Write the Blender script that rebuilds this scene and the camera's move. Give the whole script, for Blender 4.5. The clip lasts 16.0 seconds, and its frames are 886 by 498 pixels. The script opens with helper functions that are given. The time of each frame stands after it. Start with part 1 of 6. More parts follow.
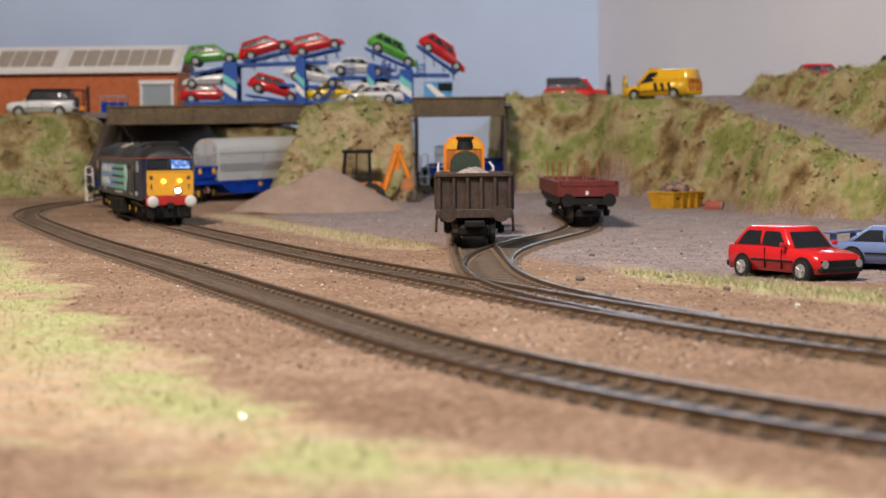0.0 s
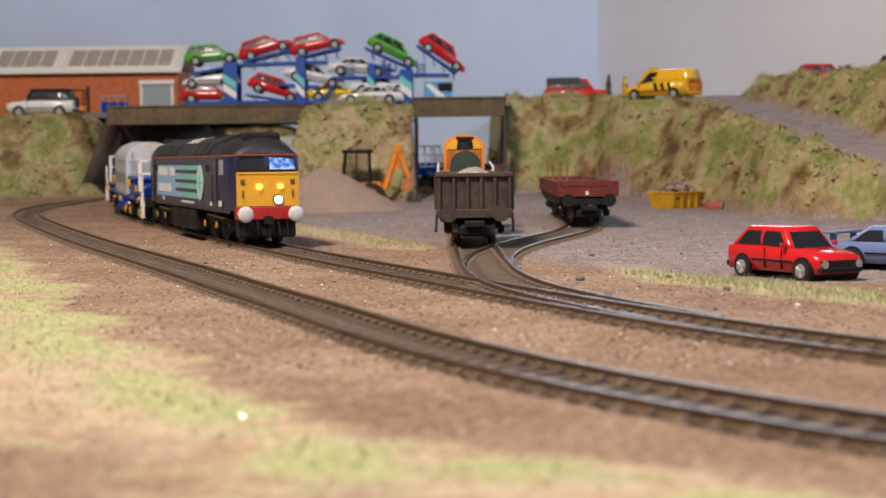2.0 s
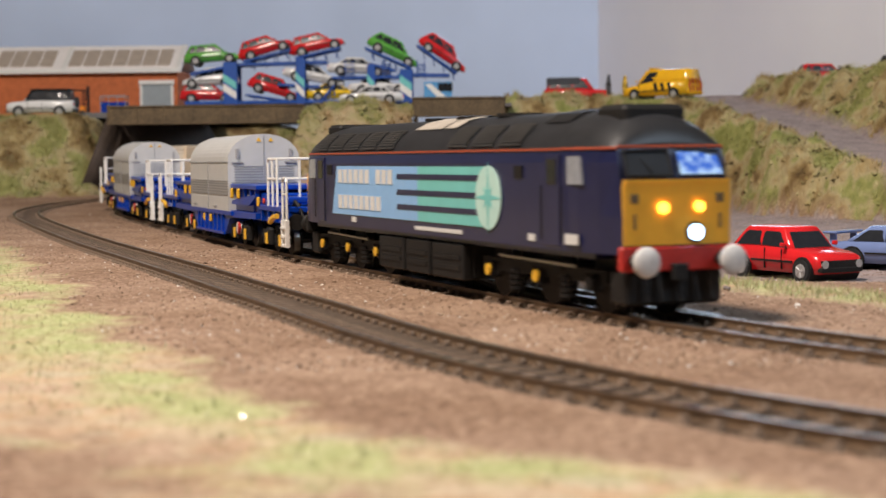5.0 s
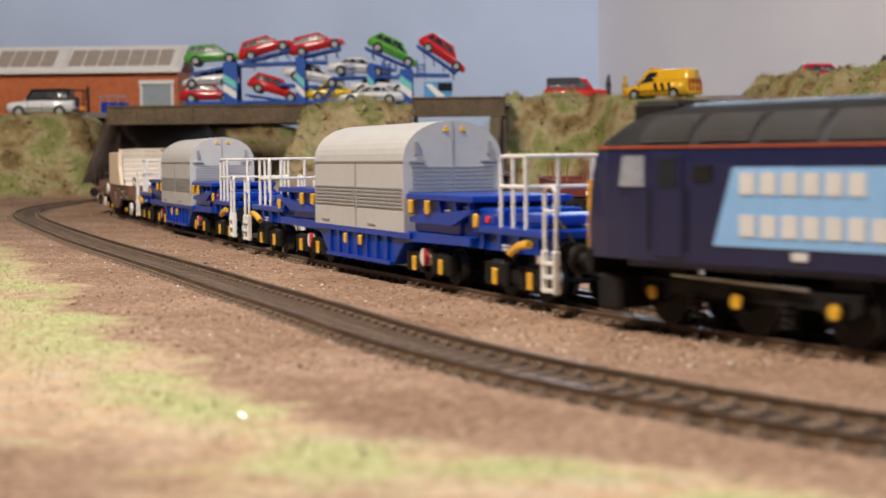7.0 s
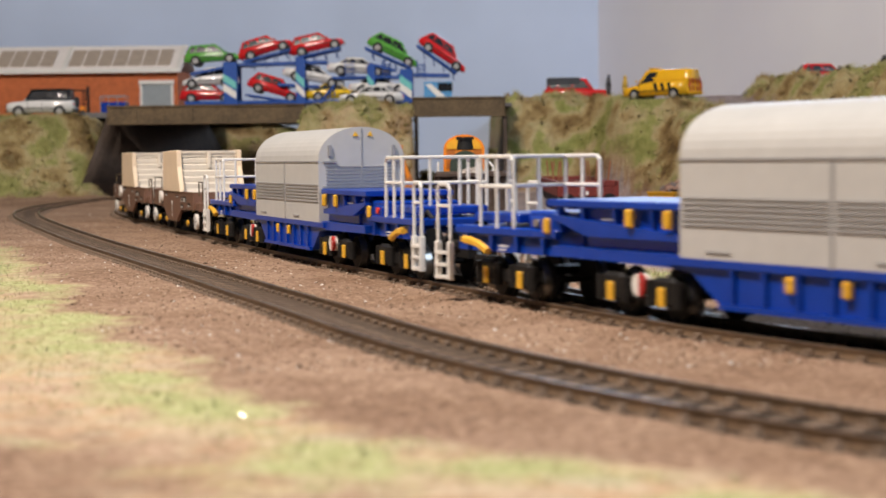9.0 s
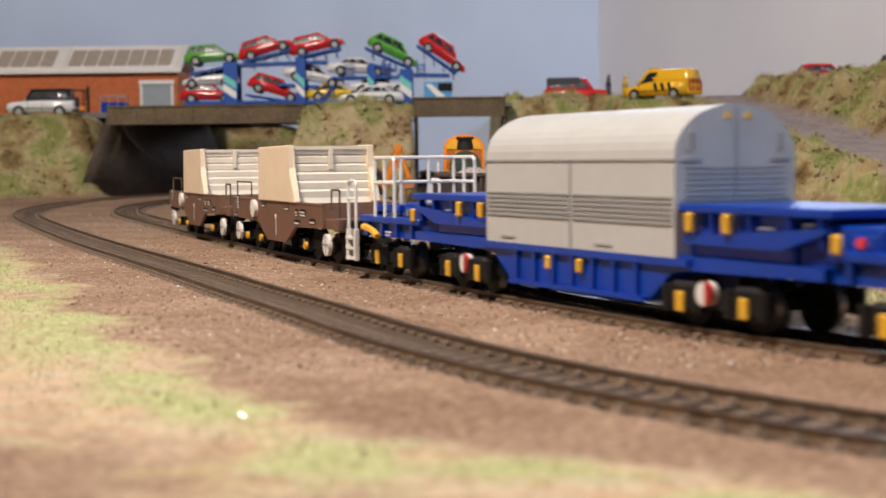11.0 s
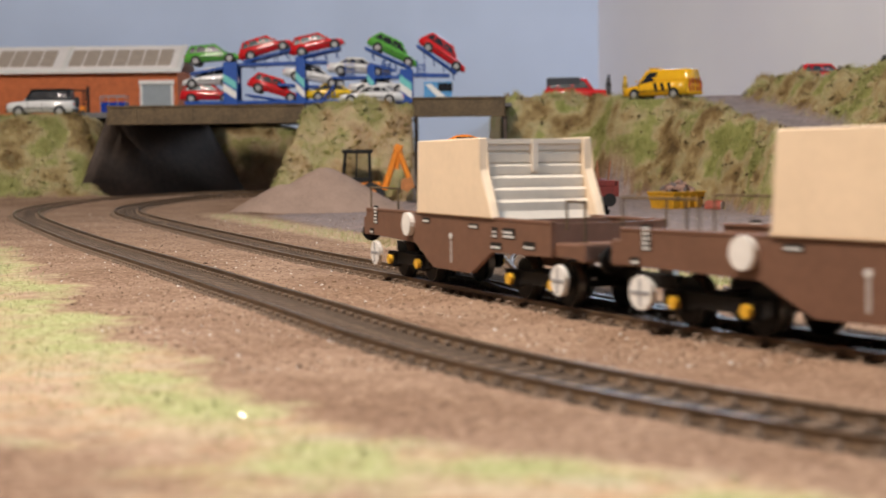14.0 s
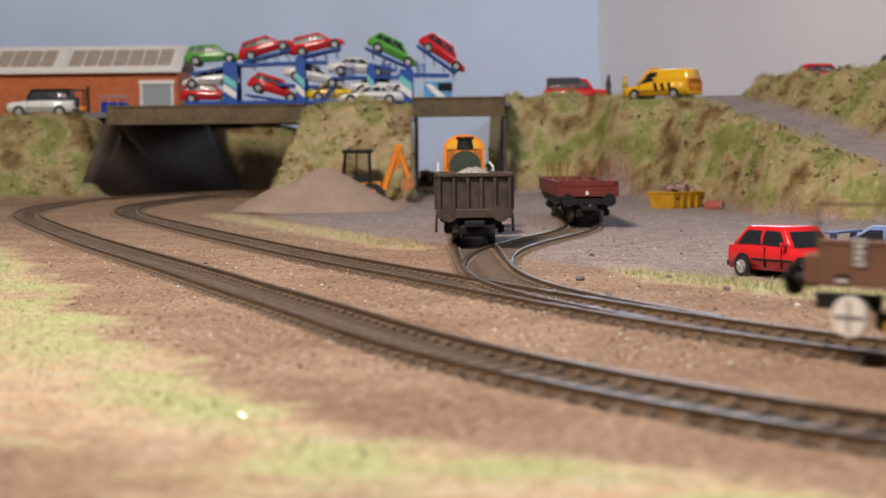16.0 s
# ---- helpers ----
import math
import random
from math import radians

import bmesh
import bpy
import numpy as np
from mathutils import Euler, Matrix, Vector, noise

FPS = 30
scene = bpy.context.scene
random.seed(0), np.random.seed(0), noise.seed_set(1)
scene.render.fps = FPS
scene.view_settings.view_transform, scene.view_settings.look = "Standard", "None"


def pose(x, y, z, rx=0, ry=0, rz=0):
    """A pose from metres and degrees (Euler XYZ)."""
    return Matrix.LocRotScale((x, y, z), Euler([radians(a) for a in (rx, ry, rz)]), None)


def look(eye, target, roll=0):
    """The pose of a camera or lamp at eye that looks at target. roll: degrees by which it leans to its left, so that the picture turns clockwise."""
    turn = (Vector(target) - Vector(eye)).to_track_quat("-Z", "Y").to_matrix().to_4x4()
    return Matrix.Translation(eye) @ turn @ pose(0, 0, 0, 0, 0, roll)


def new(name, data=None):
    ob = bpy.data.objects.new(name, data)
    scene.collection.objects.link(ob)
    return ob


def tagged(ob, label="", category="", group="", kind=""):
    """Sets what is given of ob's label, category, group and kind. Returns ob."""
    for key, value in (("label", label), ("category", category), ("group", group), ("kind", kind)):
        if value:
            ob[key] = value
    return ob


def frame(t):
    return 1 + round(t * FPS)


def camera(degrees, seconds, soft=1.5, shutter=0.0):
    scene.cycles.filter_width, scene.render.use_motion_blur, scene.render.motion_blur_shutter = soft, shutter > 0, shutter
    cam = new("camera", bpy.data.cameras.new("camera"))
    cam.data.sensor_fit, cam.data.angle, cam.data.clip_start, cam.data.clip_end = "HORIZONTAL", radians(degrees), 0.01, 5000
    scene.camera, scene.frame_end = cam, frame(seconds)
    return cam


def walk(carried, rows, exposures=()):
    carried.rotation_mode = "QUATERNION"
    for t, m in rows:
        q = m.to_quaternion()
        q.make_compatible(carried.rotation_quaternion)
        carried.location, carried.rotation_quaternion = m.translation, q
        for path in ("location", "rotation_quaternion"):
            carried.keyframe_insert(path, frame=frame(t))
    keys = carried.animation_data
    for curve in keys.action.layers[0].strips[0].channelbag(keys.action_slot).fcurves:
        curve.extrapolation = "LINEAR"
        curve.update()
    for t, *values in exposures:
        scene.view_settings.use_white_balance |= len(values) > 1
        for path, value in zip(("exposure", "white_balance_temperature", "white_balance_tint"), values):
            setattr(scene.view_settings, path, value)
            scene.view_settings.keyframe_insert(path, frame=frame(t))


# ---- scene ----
from mathutils import kdtree

# Model railway at its true size. All lengths below are in millimetres; K turns them into metres.
K = 0.001
CLIP = 16.0

# ---- camera ----
cam = camera(31.16, CLIP, shutter=0.5)
cam.data.dof.use_dof = True
cam.data.dof.focus_distance = 0.62
cam.data.dof.aperture_fstop = 30.0
EYE = Matrix.Translation((0, 0, 38.1 * K)) @ pose(0, 0, 0, 90 - 3.30, 0, 0) @ pose(0, 0, 0, 0, 0, -0.62)
walk(cam, [(0.0, EYE), (CLIP, EYE)])

# ---- light: a warm ceiling lamp over the layout, cool windows in the walls behind the camera and beyond the backdrop ----
world = bpy.data.worlds.new("room_air")
scene.world = world
world.use_nodes = True
world.node_tree.nodes["Background"].inputs[0].default_value = (0.80, 0.88, 1.0, 1)
world.node_tree.nodes["Background"].inputs[1].default_value = 0.13


def area_lamp(name, eye, target, sx, sy, watts, colour):
    d = bpy.data.lights.new(name, "AREA")
    d.shape, d.size, d.size_y, d.energy, d.color = "RECTANGLE", sx, sy, watts, colour
    ob = new(name, d)
    ob.matrix_world = look(eye, target)
    return ob


area_lamp("ceiling_lamp", (-0.40, 0.15, 0.95), (0.14, 0.80, 0.05), 0.24, 0.18, 19.8, (1.0, 0.875, 0.775))
area_lamp("window_light", (1.25, -0.75, 1.20), (0.0, 0.9, 0.1), 0.6, 0.6, 15.5, (0.66, 0.82, 1.0))
area_lamp("far_window_light", (0.38, 2.15, 0.50), (0.05, 0.3, 0.0), 0.50, 0.34, 3.4, (0.62, 0.78, 1.0))
scene.view_settings.exposure = 0.0


# ---- materials ----
def shader(name):
    m = bpy.data.materials.new(name)
    m.use_nodes = True
    nt = m.node_tree
    return m, nt.nodes, nt.links, nt.nodes["Principled BSDF"]


def surface(name, colour, rough=0.6, metal=0.0, vary=0.25, size=20.0, bump=0.0, fine=6.0, second=None, spec=0.5):
    """A surface whose colour drifts at two scales; size and fine are the blotches' and the grain's width in mm."""
    m, n, l, p = shader(name)
    co = n.new("ShaderNodeTexCoord")
    a = n.new("ShaderNodeTexNoise")
    a.inputs["Scale"].default_value, a.inputs["Detail"].default_value = 1000.0 / size, 4
    b = n.new("ShaderNodeTexNoise")
    b.inputs["Scale"].default_value, b.inputs["Detail"].default_value = 1000.0 / (size / fine), 3
    for t in (a, b):
        l.new(co.outputs["Object"], t.inputs["Vector"])
    add = n.new("ShaderNodeMath")
    add.operation = "MULTIPLY_ADD"
    l.new(b.outputs["Fac"], add.inputs[0])
    add.inputs[1].default_value = 0.5
    half = n.new("ShaderNodeMath")
    half.operation = "MULTIPLY"
    half.inputs[1].default_value = 0.5
    l.new(a.outputs["Fac"], half.inputs[0])
    l.new(half.outputs[0], add.inputs[2])
    ramp = n.new("ShaderNodeValToRGB")
    dark = second or tuple(c * (1 - vary) for c in colour)
    light = colour if second else tuple(min(1, c * (1 + vary)) for c in colour)
    ramp.color_ramp.elements[0].position, ramp.color_ramp.elements[0].color = 0.34, (*dark, 1)
    ramp.color_ramp.elements[1].position, ramp.color_ramp.elements[1].color = 0.66, (*light, 1)
    l.new(add.outputs[0], ramp.inputs[0])
    l.new(ramp.outputs[0], p.inputs["Base Color"])
    p.inputs["Roughness"].default_value, p.inputs["Metallic"].default_value = rough, metal
    p.inputs["Specular IOR Level"].default_value = spec
    if bump:
        k = n.new("ShaderNodeBump")
        k.inputs["Strength"].default_value, k.inputs["Distance"].default_value = 0.8, bump * K
        l.new(b.outputs["Fac"], k.inputs["Height"])
        l.new(k.outputs[0], p.inputs["Normal"])
    return m


def glowing(name, colour, strength):
    m, n, l, p = shader(name)
    p.inputs["Base Color"].default_value = (*colour, 1)
    p.inputs["Emission Color"].default_value, p.inputs["Emission Strength"].default_value = (*colour, 1), strength
    return m


def clear(name, tint, rough=0.03):
    m, n, l, p = shader(name)
    p.inputs["Base Color"].default_value = (*tint, 1)
    p.inputs["Roughness"].default_value, p.inputs["Transmission Weight"].default_value = rough, 1.0
    p.inputs["IOR"].default_value = 1.3
    return m


def ground_material():
    """Brown scatter, worn grey yard, pale static grass and green patches, laid out by place on the board."""
    m, n, l, p = shader("ground_scatter")
    co = n.new("ShaderNodeTexCoord")
    at = n.new("ShaderNodeVertexColor")
    at.layer_name = "cover"
    sep = n.new("ShaderNodeSeparateColor")
    l.new(at.outputs["Color"], sep.inputs[0])

    def noise_tex(mm, detail=4):
        t = n.new("ShaderNodeTexNoise")
        t.inputs["Scale"].default_value, t.inputs["Detail"].default_value = 1000.0 / mm, detail
        l.new(co.outputs["Object"], t.inputs["Vector"])
        return t.outputs["Fac"]

    def ramp(fac, *stops):
        r = n.new("ShaderNodeValToRGB")
        while len(r.color_ramp.elements) < len(stops):
            r.color_ramp.elements.new(0.5)
        for e, (pos, c) in zip(r.color_ramp.elements, stops):
            e.position, e.color = pos, (*c, 1)
        l.new(fac, r.inputs[0])
        return r.outputs[0]

    def mix(fac, a, b):
        x = n.new("ShaderNodeMix")
        x.data_type = "RGBA"
        l.new(fac, x.inputs[0])
        l.new(a, x.inputs[6])
        l.new(b, x.inputs[7])
        return x.outputs[2]

    def soft(mask, breakup):
        a = n.new("ShaderNodeMath")
        a.operation = "MULTIPLY_ADD"
        l.new(breakup, a.inputs[0])
        a.inputs[1].default_value = 0.9
        s = n.new("ShaderNodeMath")
        s.operation = "SUBTRACT"
        l.new(mask, s.inputs[0])
        s.inputs[1].default_value = 0.45
        l.new(s.outputs[0], a.inputs[2])
        r = n.new("ShaderNodeMapRange")
        r.inputs["From Min"].default_value, r.inputs["From Max"].default_value = 0.22, 0.75
        l.new(a.outputs[0], r.inputs["Value"])
        return r.outputs["Result"]

    big, mid, fine = noise_tex(45), noise_tex(9), noise_tex(1.6, 2)
    earth = ramp(fine, (0.30, (0.090, 0.050, 0.030)), (0.50, (0.27, 0.170, 0.112)), (0.72, (0.56, 0.40, 0.28)))
    blot = ramp(big, (0.35, (0.20, 0.118, 0.074)), (0.65, (0.37, 0.25, 0.175)))
    earth = mix(mid, earth, blot)
    yard = ramp(noise_tex(14), (0.35, (0.17, 0.135, 0.145)), (0.62, (0.33, 0.265, 0.26)), (0.72, (0.31, 0.19, 0.15)))
    chip = ramp(fine, (0.30, (0.14, 0.105, 0.10)), (0.52, (0.33, 0.265, 0.24)), (0.74, (0.52, 0.44, 0.39)))
    some = n.new("ShaderNodeValue")
    some.outputs[0].default_value = 0.5
    yard = mix(some.outputs[0], yard, chip)
    straw = ramp(fine, (0.32, (0.24, 0.165, 0.105)), (0.55, (0.43, 0.33, 0.23)), (0.72, (0.60, 0.49, 0.37)))
    green = ramp(fine, (0.30, (0.26, 0.27, 0.11)), (0.55, (0.43, 0.44, 0.205)), (0.75, (0.58, 0.55, 0.34)))
    warm = ramp(noise_tex(17, 4), (0.36, (0.50, 0.32, 0.225)), (0.46, (0.58, 0.47, 0.31)), (0.55, (0.58, 0.36, 0.20)), (0.66, (0.60, 0.53, 0.37)))
    straw = mix(some.outputs[0], straw, warm)
    c = mix(soft(sep.outputs[1], mid), earth, yard)
    c = mix(soft(sep.outputs[0], mid), c, straw)
    c = mix(soft(sep.outputs[2], mid), c, green)
    patch = ramp(noise_tex(30, 4), (0.30, (0.08, 0.045, 0.020)), (0.38, (0.20, 0.125, 0.052)), (0.45, (0.40, 0.30, 0.145)), (0.51, (0.48, 0.41, 0.23)), (0.57, (0.30, 0.33, 0.105)), (0.66, (0.20, 0.23, 0.06)))
    speck = ramp(noise_tex(4.5, 4), (0.34, (0.050, 0.032, 0.014)), (0.52, (0.19, 0.14, 0.055)), (0.70, (0.38, 0.31, 0.15)))
    half = n.new("ShaderNodeValue")
    half.outputs[0].default_value = 0.32
    c = mix(at.outputs["Alpha"], c, mix(half.outputs[0], patch, speck))
    l.new(c, p.inputs["Base Color"])
    p.inputs["Roughness"].default_value = 0.9
    p.inputs["Specular IOR Level"].default_value = 0.2
    k = n.new("ShaderNodeBump")
    k.inputs["Strength"].default_value, k.inputs["Distance"].default_value = 0.7, 0.8 * K
    l.new(fine, k.inputs["Height"])
    l.new(k.outputs[0], p.inputs["Normal"])
    return m


GROUND = ground_material()
SKYPAINT = surface("sky_paint", (0.58, 0.69, 0.90), 0.85, vary=0.10, size=420, fine=3)
# lit copy of the sky paint: the side board's stronger light is in its colour
SKYLIT = surface("lit_sky_paint", (0.84, 0.87, 1.0), 0.85, vary=0.06, size=420, fine=3)
PLASTER = surface("room_plaster", (0.26, 0.25, 0.235), 0.9, vary=0.08, size=300)
RAIL = surface("weathered_rail_steel", (0.165, 0.105, 0.062), 0.5, 0.2, 0.35, 12)
RAILTOP = surface("polished_rail_head", (0.17, 0.135, 0.105), 0.30, 0.7, 0.4, 60)
SLEEPER = surface("brown_sleeper_plastic", (0.205, 0.146, 0.105), 0.9, vary=0.45, size=9, spec=0.2)
# brown ballast coloured near-black: the shade between the sleepers is painted in
GAPBALLAST = surface("gap_shade_ballast", (0.034, 0.023, 0.016), 0.95, vary=0.8, size=3, bump=0.5, spec=0.15)
GIRDER = surface("rusty_painted_girder", (0.110, 0.074, 0.036), 0.7, vary=0.45, size=14, bump=0.2)
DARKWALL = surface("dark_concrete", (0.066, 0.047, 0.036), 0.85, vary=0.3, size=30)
NAVY = surface("navy_gloss_paint", (0.013, 0.016, 0.062), 0.30, vary=0.12, size=30)
BLACK = surface("matt_black", (0.013, 0.012, 0.0115), 0.6, vary=0.4, size=6, spec=0.25)
ROOFGREY = surface("dark_roof_grey", (0.020, 0.020, 0.022), 0.42, vary=0.25, size=12)
YELLOW = surface("warning_yellow", (0.80, 0.40, 0.035), 0.35, vary=0.08, size=20)
AXLEYELLOW = surface("axlebox_yellow", (0.75, 0.42, 0.03), 0.45, vary=0.1, size=5)
RED = surface("buffer_beam_red", (0.45, 0.025, 0.02), 0.4, vary=0.15, size=8)
WHITE = surface("white_plastic", (0.78, 0.76, 0.72), 0.45, vary=0.06, size=8)
SKYBLUE = surface("light_blue_livery", (0.25, 0.48, 0.80), 0.35, vary=0.05, size=20)
TEAL = surface("teal_livery", (0.17, 0.55, 0.52), 0.35, vary=0.05, size=20)
PALETEAL = surface("pale_teal_livery", (0.48, 0.72, 0.66), 0.4, vary=0.06, size=10)
FLASKGREY = surface("flask_cover_grey", (0.50, 0.50, 0.49), 0.45, vary=0.05, size=25)
GROOVE = surface("dark_groove", (0.30, 0.30, 0.31), 0.6, vary=0.1, size=10)
WAGONBLUE = surface("wagon_blue", (0.003, 0.042, 0.34), 0.28, vary=0.12, size=20, spec=0.35)
WAGONBROWN = surface("wagon_brown", (0.165, 0.083, 0.052), 0.55, vary=0.14, size=14)
CREAM = surface("cream_flask_cover", (0.80, 0.64, 0.46), 0.55, vary=0.05, size=15)
PALEGREY = surface("pale_cream_louvres", (0.74, 0.66, 0.55), 0.5, vary=0.06, size=15)
STEEL = surface("bright_wheel_steel", (0.45, 0.44, 0.42), 0.3, 0.9, 0.2, 6)

# ---- helpers for meshes ----


def box(bm, x0, x1, y0, y1, z0, z1, bevel=0.0):
    r = bmesh.ops.create_cube(bm, size=1.0)
    for v in r["verts"]:
        v.co = Vector((x0 + (v.co.x + 0.5) * (x1 - x0), y0 + (v.co.y + 0.5) * (y1 - y0), z0 + (v.co.z + 0.5) * (z1 - z0)))
    if bevel:
        es = list({e for v in r["verts"] for e in v.link_edges})
        bmesh.ops.bevel(bm, geom=es, offset=bevel, segments=1, affect="EDGES")


def rod(bm, a, b, r, seg=8, r2=None, caps=True):
    a, b = Vector(a), Vector(b)
    m = Matrix.Translation((a + b) / 2) @ (b - a).to_track_quat("Z", "Y").to_matrix().to_4x4()
    bmesh.ops.create_cone(bm, cap_ends=caps, segments=seg, radius1=r, radius2=r if r2 is None else r2, depth=(b - a).length, matrix=m)


def prism(bm, outline, a0, a1, axis="y"):
    """A solid from an outline in two axes, drawn out along the third from a0 to a1."""
    def at(u, v, w):
        return {"y": (u, w, v), "x": (w, u, v), "z": (u, v, w)}[axis]
    f = [bm.verts.new(at(u, v, a0)) for u, v in outline]
    g = [bm.verts.new(at(u, v, a1)) for u, v in outline]
    n = len(outline)
    bm.faces.new(f)
    bm.faces.new(g[::-1])
    for i in range(n):
        bm.faces.new((f[i], g[i], g[(i + 1) % n], f[(i + 1) % n]))


def mesh_of(name, bm, material, smooth=False, scale=K):
    bmesh.ops.recalc_face_normals(bm, faces=bm.faces)
    for v in bm.verts:
        v.co *= scale
    me = bpy.data.meshes.new(name)
    bm.to_mesh(me)
    bm.free()
    me.materials.append(material)
    if smooth:
        for f in me.polygons:
            f.use_smooth = True
    return me


def part(name, bm, material, parent=None, label="", smooth=False, at=None):
    ob = new(name, mesh_of(name, bm, material, smooth))
    if parent:
        ob.parent = parent
    if at is not None:
        ob.matrix_basis = at
    if label:
        ob["label"] = label
    return ob


def again(src, parent, at=None, name=None):
    """Another object on the same mesh."""
    ob = new(name or src.name.split(".")[0], src.data)
    ob.parent = parent
    if at is not None:
        ob.matrix_basis = at
    return ob


def mm(x, y, z, rx=0, ry=0, rz=0):
    return pose(x * K, y * K, z * K, rx, ry, rz)


def thing(name, at, label, category, group=""):
    ob = new(name)
    ob.empty_display_size = 0.01
    ob.matrix_basis = at
    return tagged(ob, label, category, group)


def step(a, b, x):
    t = min(1.0, max(0.0, (x - a) / (b - a)))
    return t * t * (3 - 2 * t)


def lerp(points, x):
    return float(np.interp(x, [p[0] for p in points], [p[1] for p in points]))


# ---- the tracks' centre lines: x, y and the rail head's z ----
MAIN = [(900, 1560, 10), (500, 1535, 10), (300, 1508, 10), (150, 1470, 10), (50, 1443, 10), (-60, 1426, 10), (-130, 1405, 10), (-190, 1360, 8.5), (-225, 1300, 5.5),
        (-239, 1235, 3.5), (-233, 1172, 1.8), (-213, 1105, .6), (-186, 1028, 0), (-118, 826, 0), (-50, 632, 0), (0, 505, 0), (38, 410, 0),
        (66, 350, 0), (98, 296, 0), (135, 246, 0), (180, 203, 0), (240, 165, 0), (320, 135, 0), (450, 112, 0), (650, 100, 0), (1000, 95, 0), (1800, 90, 0)]
OUTER = [(500, 1530, 10), (200, 1528, 10), (0, 1520, 10), (-150, 1495, 10), (-240, 1440, 8.5), (-290, 1360, 6), (-312, 1270, 4), (-312, 1200, 2), (-296, 1130, .8),
         (-254, 1005, 0), (-168, 762, 0), (-118, 632, 0), (-83, 541, 0), (-56, 468, 0), (-35, 414, 0), (-7, 338, 0), (24, 275, 0),
         (56, 228, 0), (85, 195, 0), (130, 158, 0), (200, 125, 0), (320, 95, 0), (500, 80, 0), (900, 70, 0)]


def line_of(points):
    """Arc length, places and directions every 2 mm along a smooth line through the points."""
    p = np.array(points, float)
    q = np.vstack([2 * p[0] - p[1], p, 2 * p[-1] - p[-2]])
    out = []
    for i in range(1, len(q) - 2):
        p0, p1, p2, p3 = q[i - 1:i + 3]
        t1 = np.linalg.norm(p1 - p0) ** .5
        t2 = t1 + np.linalg.norm(p2 - p1) ** .5
        t3 = t2 + np.linalg.norm(p3 - p2) ** .5
        for t in np.linspace(t1, t2, max(4, int(np.linalg.norm(p2 - p1) / 2)), endpoint=False):
            a1, a2, a3 = (t1 - t) / t1 * p0 + t / t1 * p1, (t2 - t) / (t2 - t1) * p1 + (t - t1) / (t2 - t1) * p2, (t3 - t) / (t3 - t2) * p2 + (t - t2) / (t3 - t2) * p3
            b1, b2 = (t2 - t) / t2 * a1 + t / t2 * a2, (t3 - t) / (t3 - t1) * a2 + (t - t1) / (t3 - t1) * a3
            out.append((t2 - t) / (t2 - t1) * b1 + (t - t1) / (t2 - t1) * b2)
    d = np.array(out + [p[-1]])
    s = np.r_[0, np.cumsum(np.linalg.norm(np.diff(d, axis=0), axis=1))]
    g = np.arange(0, s[-1], 2.0)
    d = np.stack([np.interp(g, s, d[:, k]) for k in range(3)], 1)
    w = np.hanning(41)
    w /= w.sum()
    e = np.stack([np.convolve(np.pad(d[:, j], 20, mode="reflect", reflect_type="odd"), w, "valid") for j in range(3)], 1)
    s = np.r_[0, np.cumsum(np.linalg.norm(np.diff(e, axis=0), axis=1))]
    t = np.gradient(e, s, axis=0)
    return s, e, t / np.linalg.norm(t, axis=1)[:, None]


def on_line(line, s):
    return Vector([float(np.interp(s, line[0], line[1][:, k])) for k in range(3)])


def way_on(line, s):
    return Vector([float(np.interp(s, line[0], line[2][:, k])) for k in range(3)]).normalized()


MAIN_LINE, OUTER_LINE = line_of(MAIN), line_of(OUTER)
SIDING = [(70, 343, 0), (48, 398, 0), (30, 450, 0), (20, 500, 0), (16, 550, 0), (15, 600, 0), (14, 684, 0), (14, 800, 0), (14, 950, 0), (14, 1100, 0.5), (14, 1250, 3), (14, 1350, 6)]
SPUR = [(70, 343, 0), (48, 398, 0), (30, 450, 0), (20, 500, 0), (16, 550, 0), (17, 600, 0), (22, 650, 0), (33, 705, 0), (50, 765, 0), (66, 820, 0), (77, 880, 0), (81, 950, 0), (87, 1090, 0), (89, 1130, 0)]
SIDING_LINE, SPUR_LINE = line_of(SIDING), line_of(SPUR)

BED = kdtree.KDTree(sum(len(k[0][::3]) for k in (MAIN_LINE, OUTER_LINE, SIDING_LINE, SPUR_LINE)))
for _line in (MAIN_LINE, OUTER_LINE, SIDING_LINE, SPUR_LINE):
    for _p in _line[1][::3]:
        BED.insert((_p[0], _p[1], 0), 0)
BED.balance()

# ---- ground: one relief for board, banks, mound and ramp ----
HILL = [(40, 1395), (110, 1393), (155, 1330), (180, 1235), (209, 1178), (204, 1050), (232, 980), (260, 933), (330, 850), (500, 750)]
LANE_L = [(700, 310), (949, 272), (1116, 254), (1224, 241), (1350, 222), (1460, 130), (1700, 90)]
LANE_R = [(700, 345), (1045, 300), (1239, 281), (1359, 256), (1460, 300), (1700, 330)]


def hill_depth(x, y):
    """How far a point lies inside the hill on the right (negative outside)."""
    if x < 57:
        return -1.0
    best, side = 1e9, -1
    for (ax, ay), (bx, by) in zip(HILL[:-1], HILL[1:]):
        dx, dy = bx - ax, by - ay
        t = min(1, max(0, ((x - ax) * dx + (y - ay) * dy) / (dx * dx + dy * dy)))
        ex, ey = x - ax - t * dx, y - ay - t * dy
        d = math.hypot(ex, ey)
        if d < best:
            best, side = d, 1 if dx * ey - dy * ex > 0 else -1
    return best * side


def base_level(y):
    return -2.16 + 8.28 * step(1120, 1400, y)


# level places where things stand: x, y, radius, height
PADS = [(-375, 1500, 46, 79.5), (190, 1372, 40, 85.3), (130, 1520, 32, 86.0), (157, 1428, 18, 91.5), (336, 1400, 32, 97.5), (385, 1300, 40, 92.0), (142, 562, 48, -5.4)]


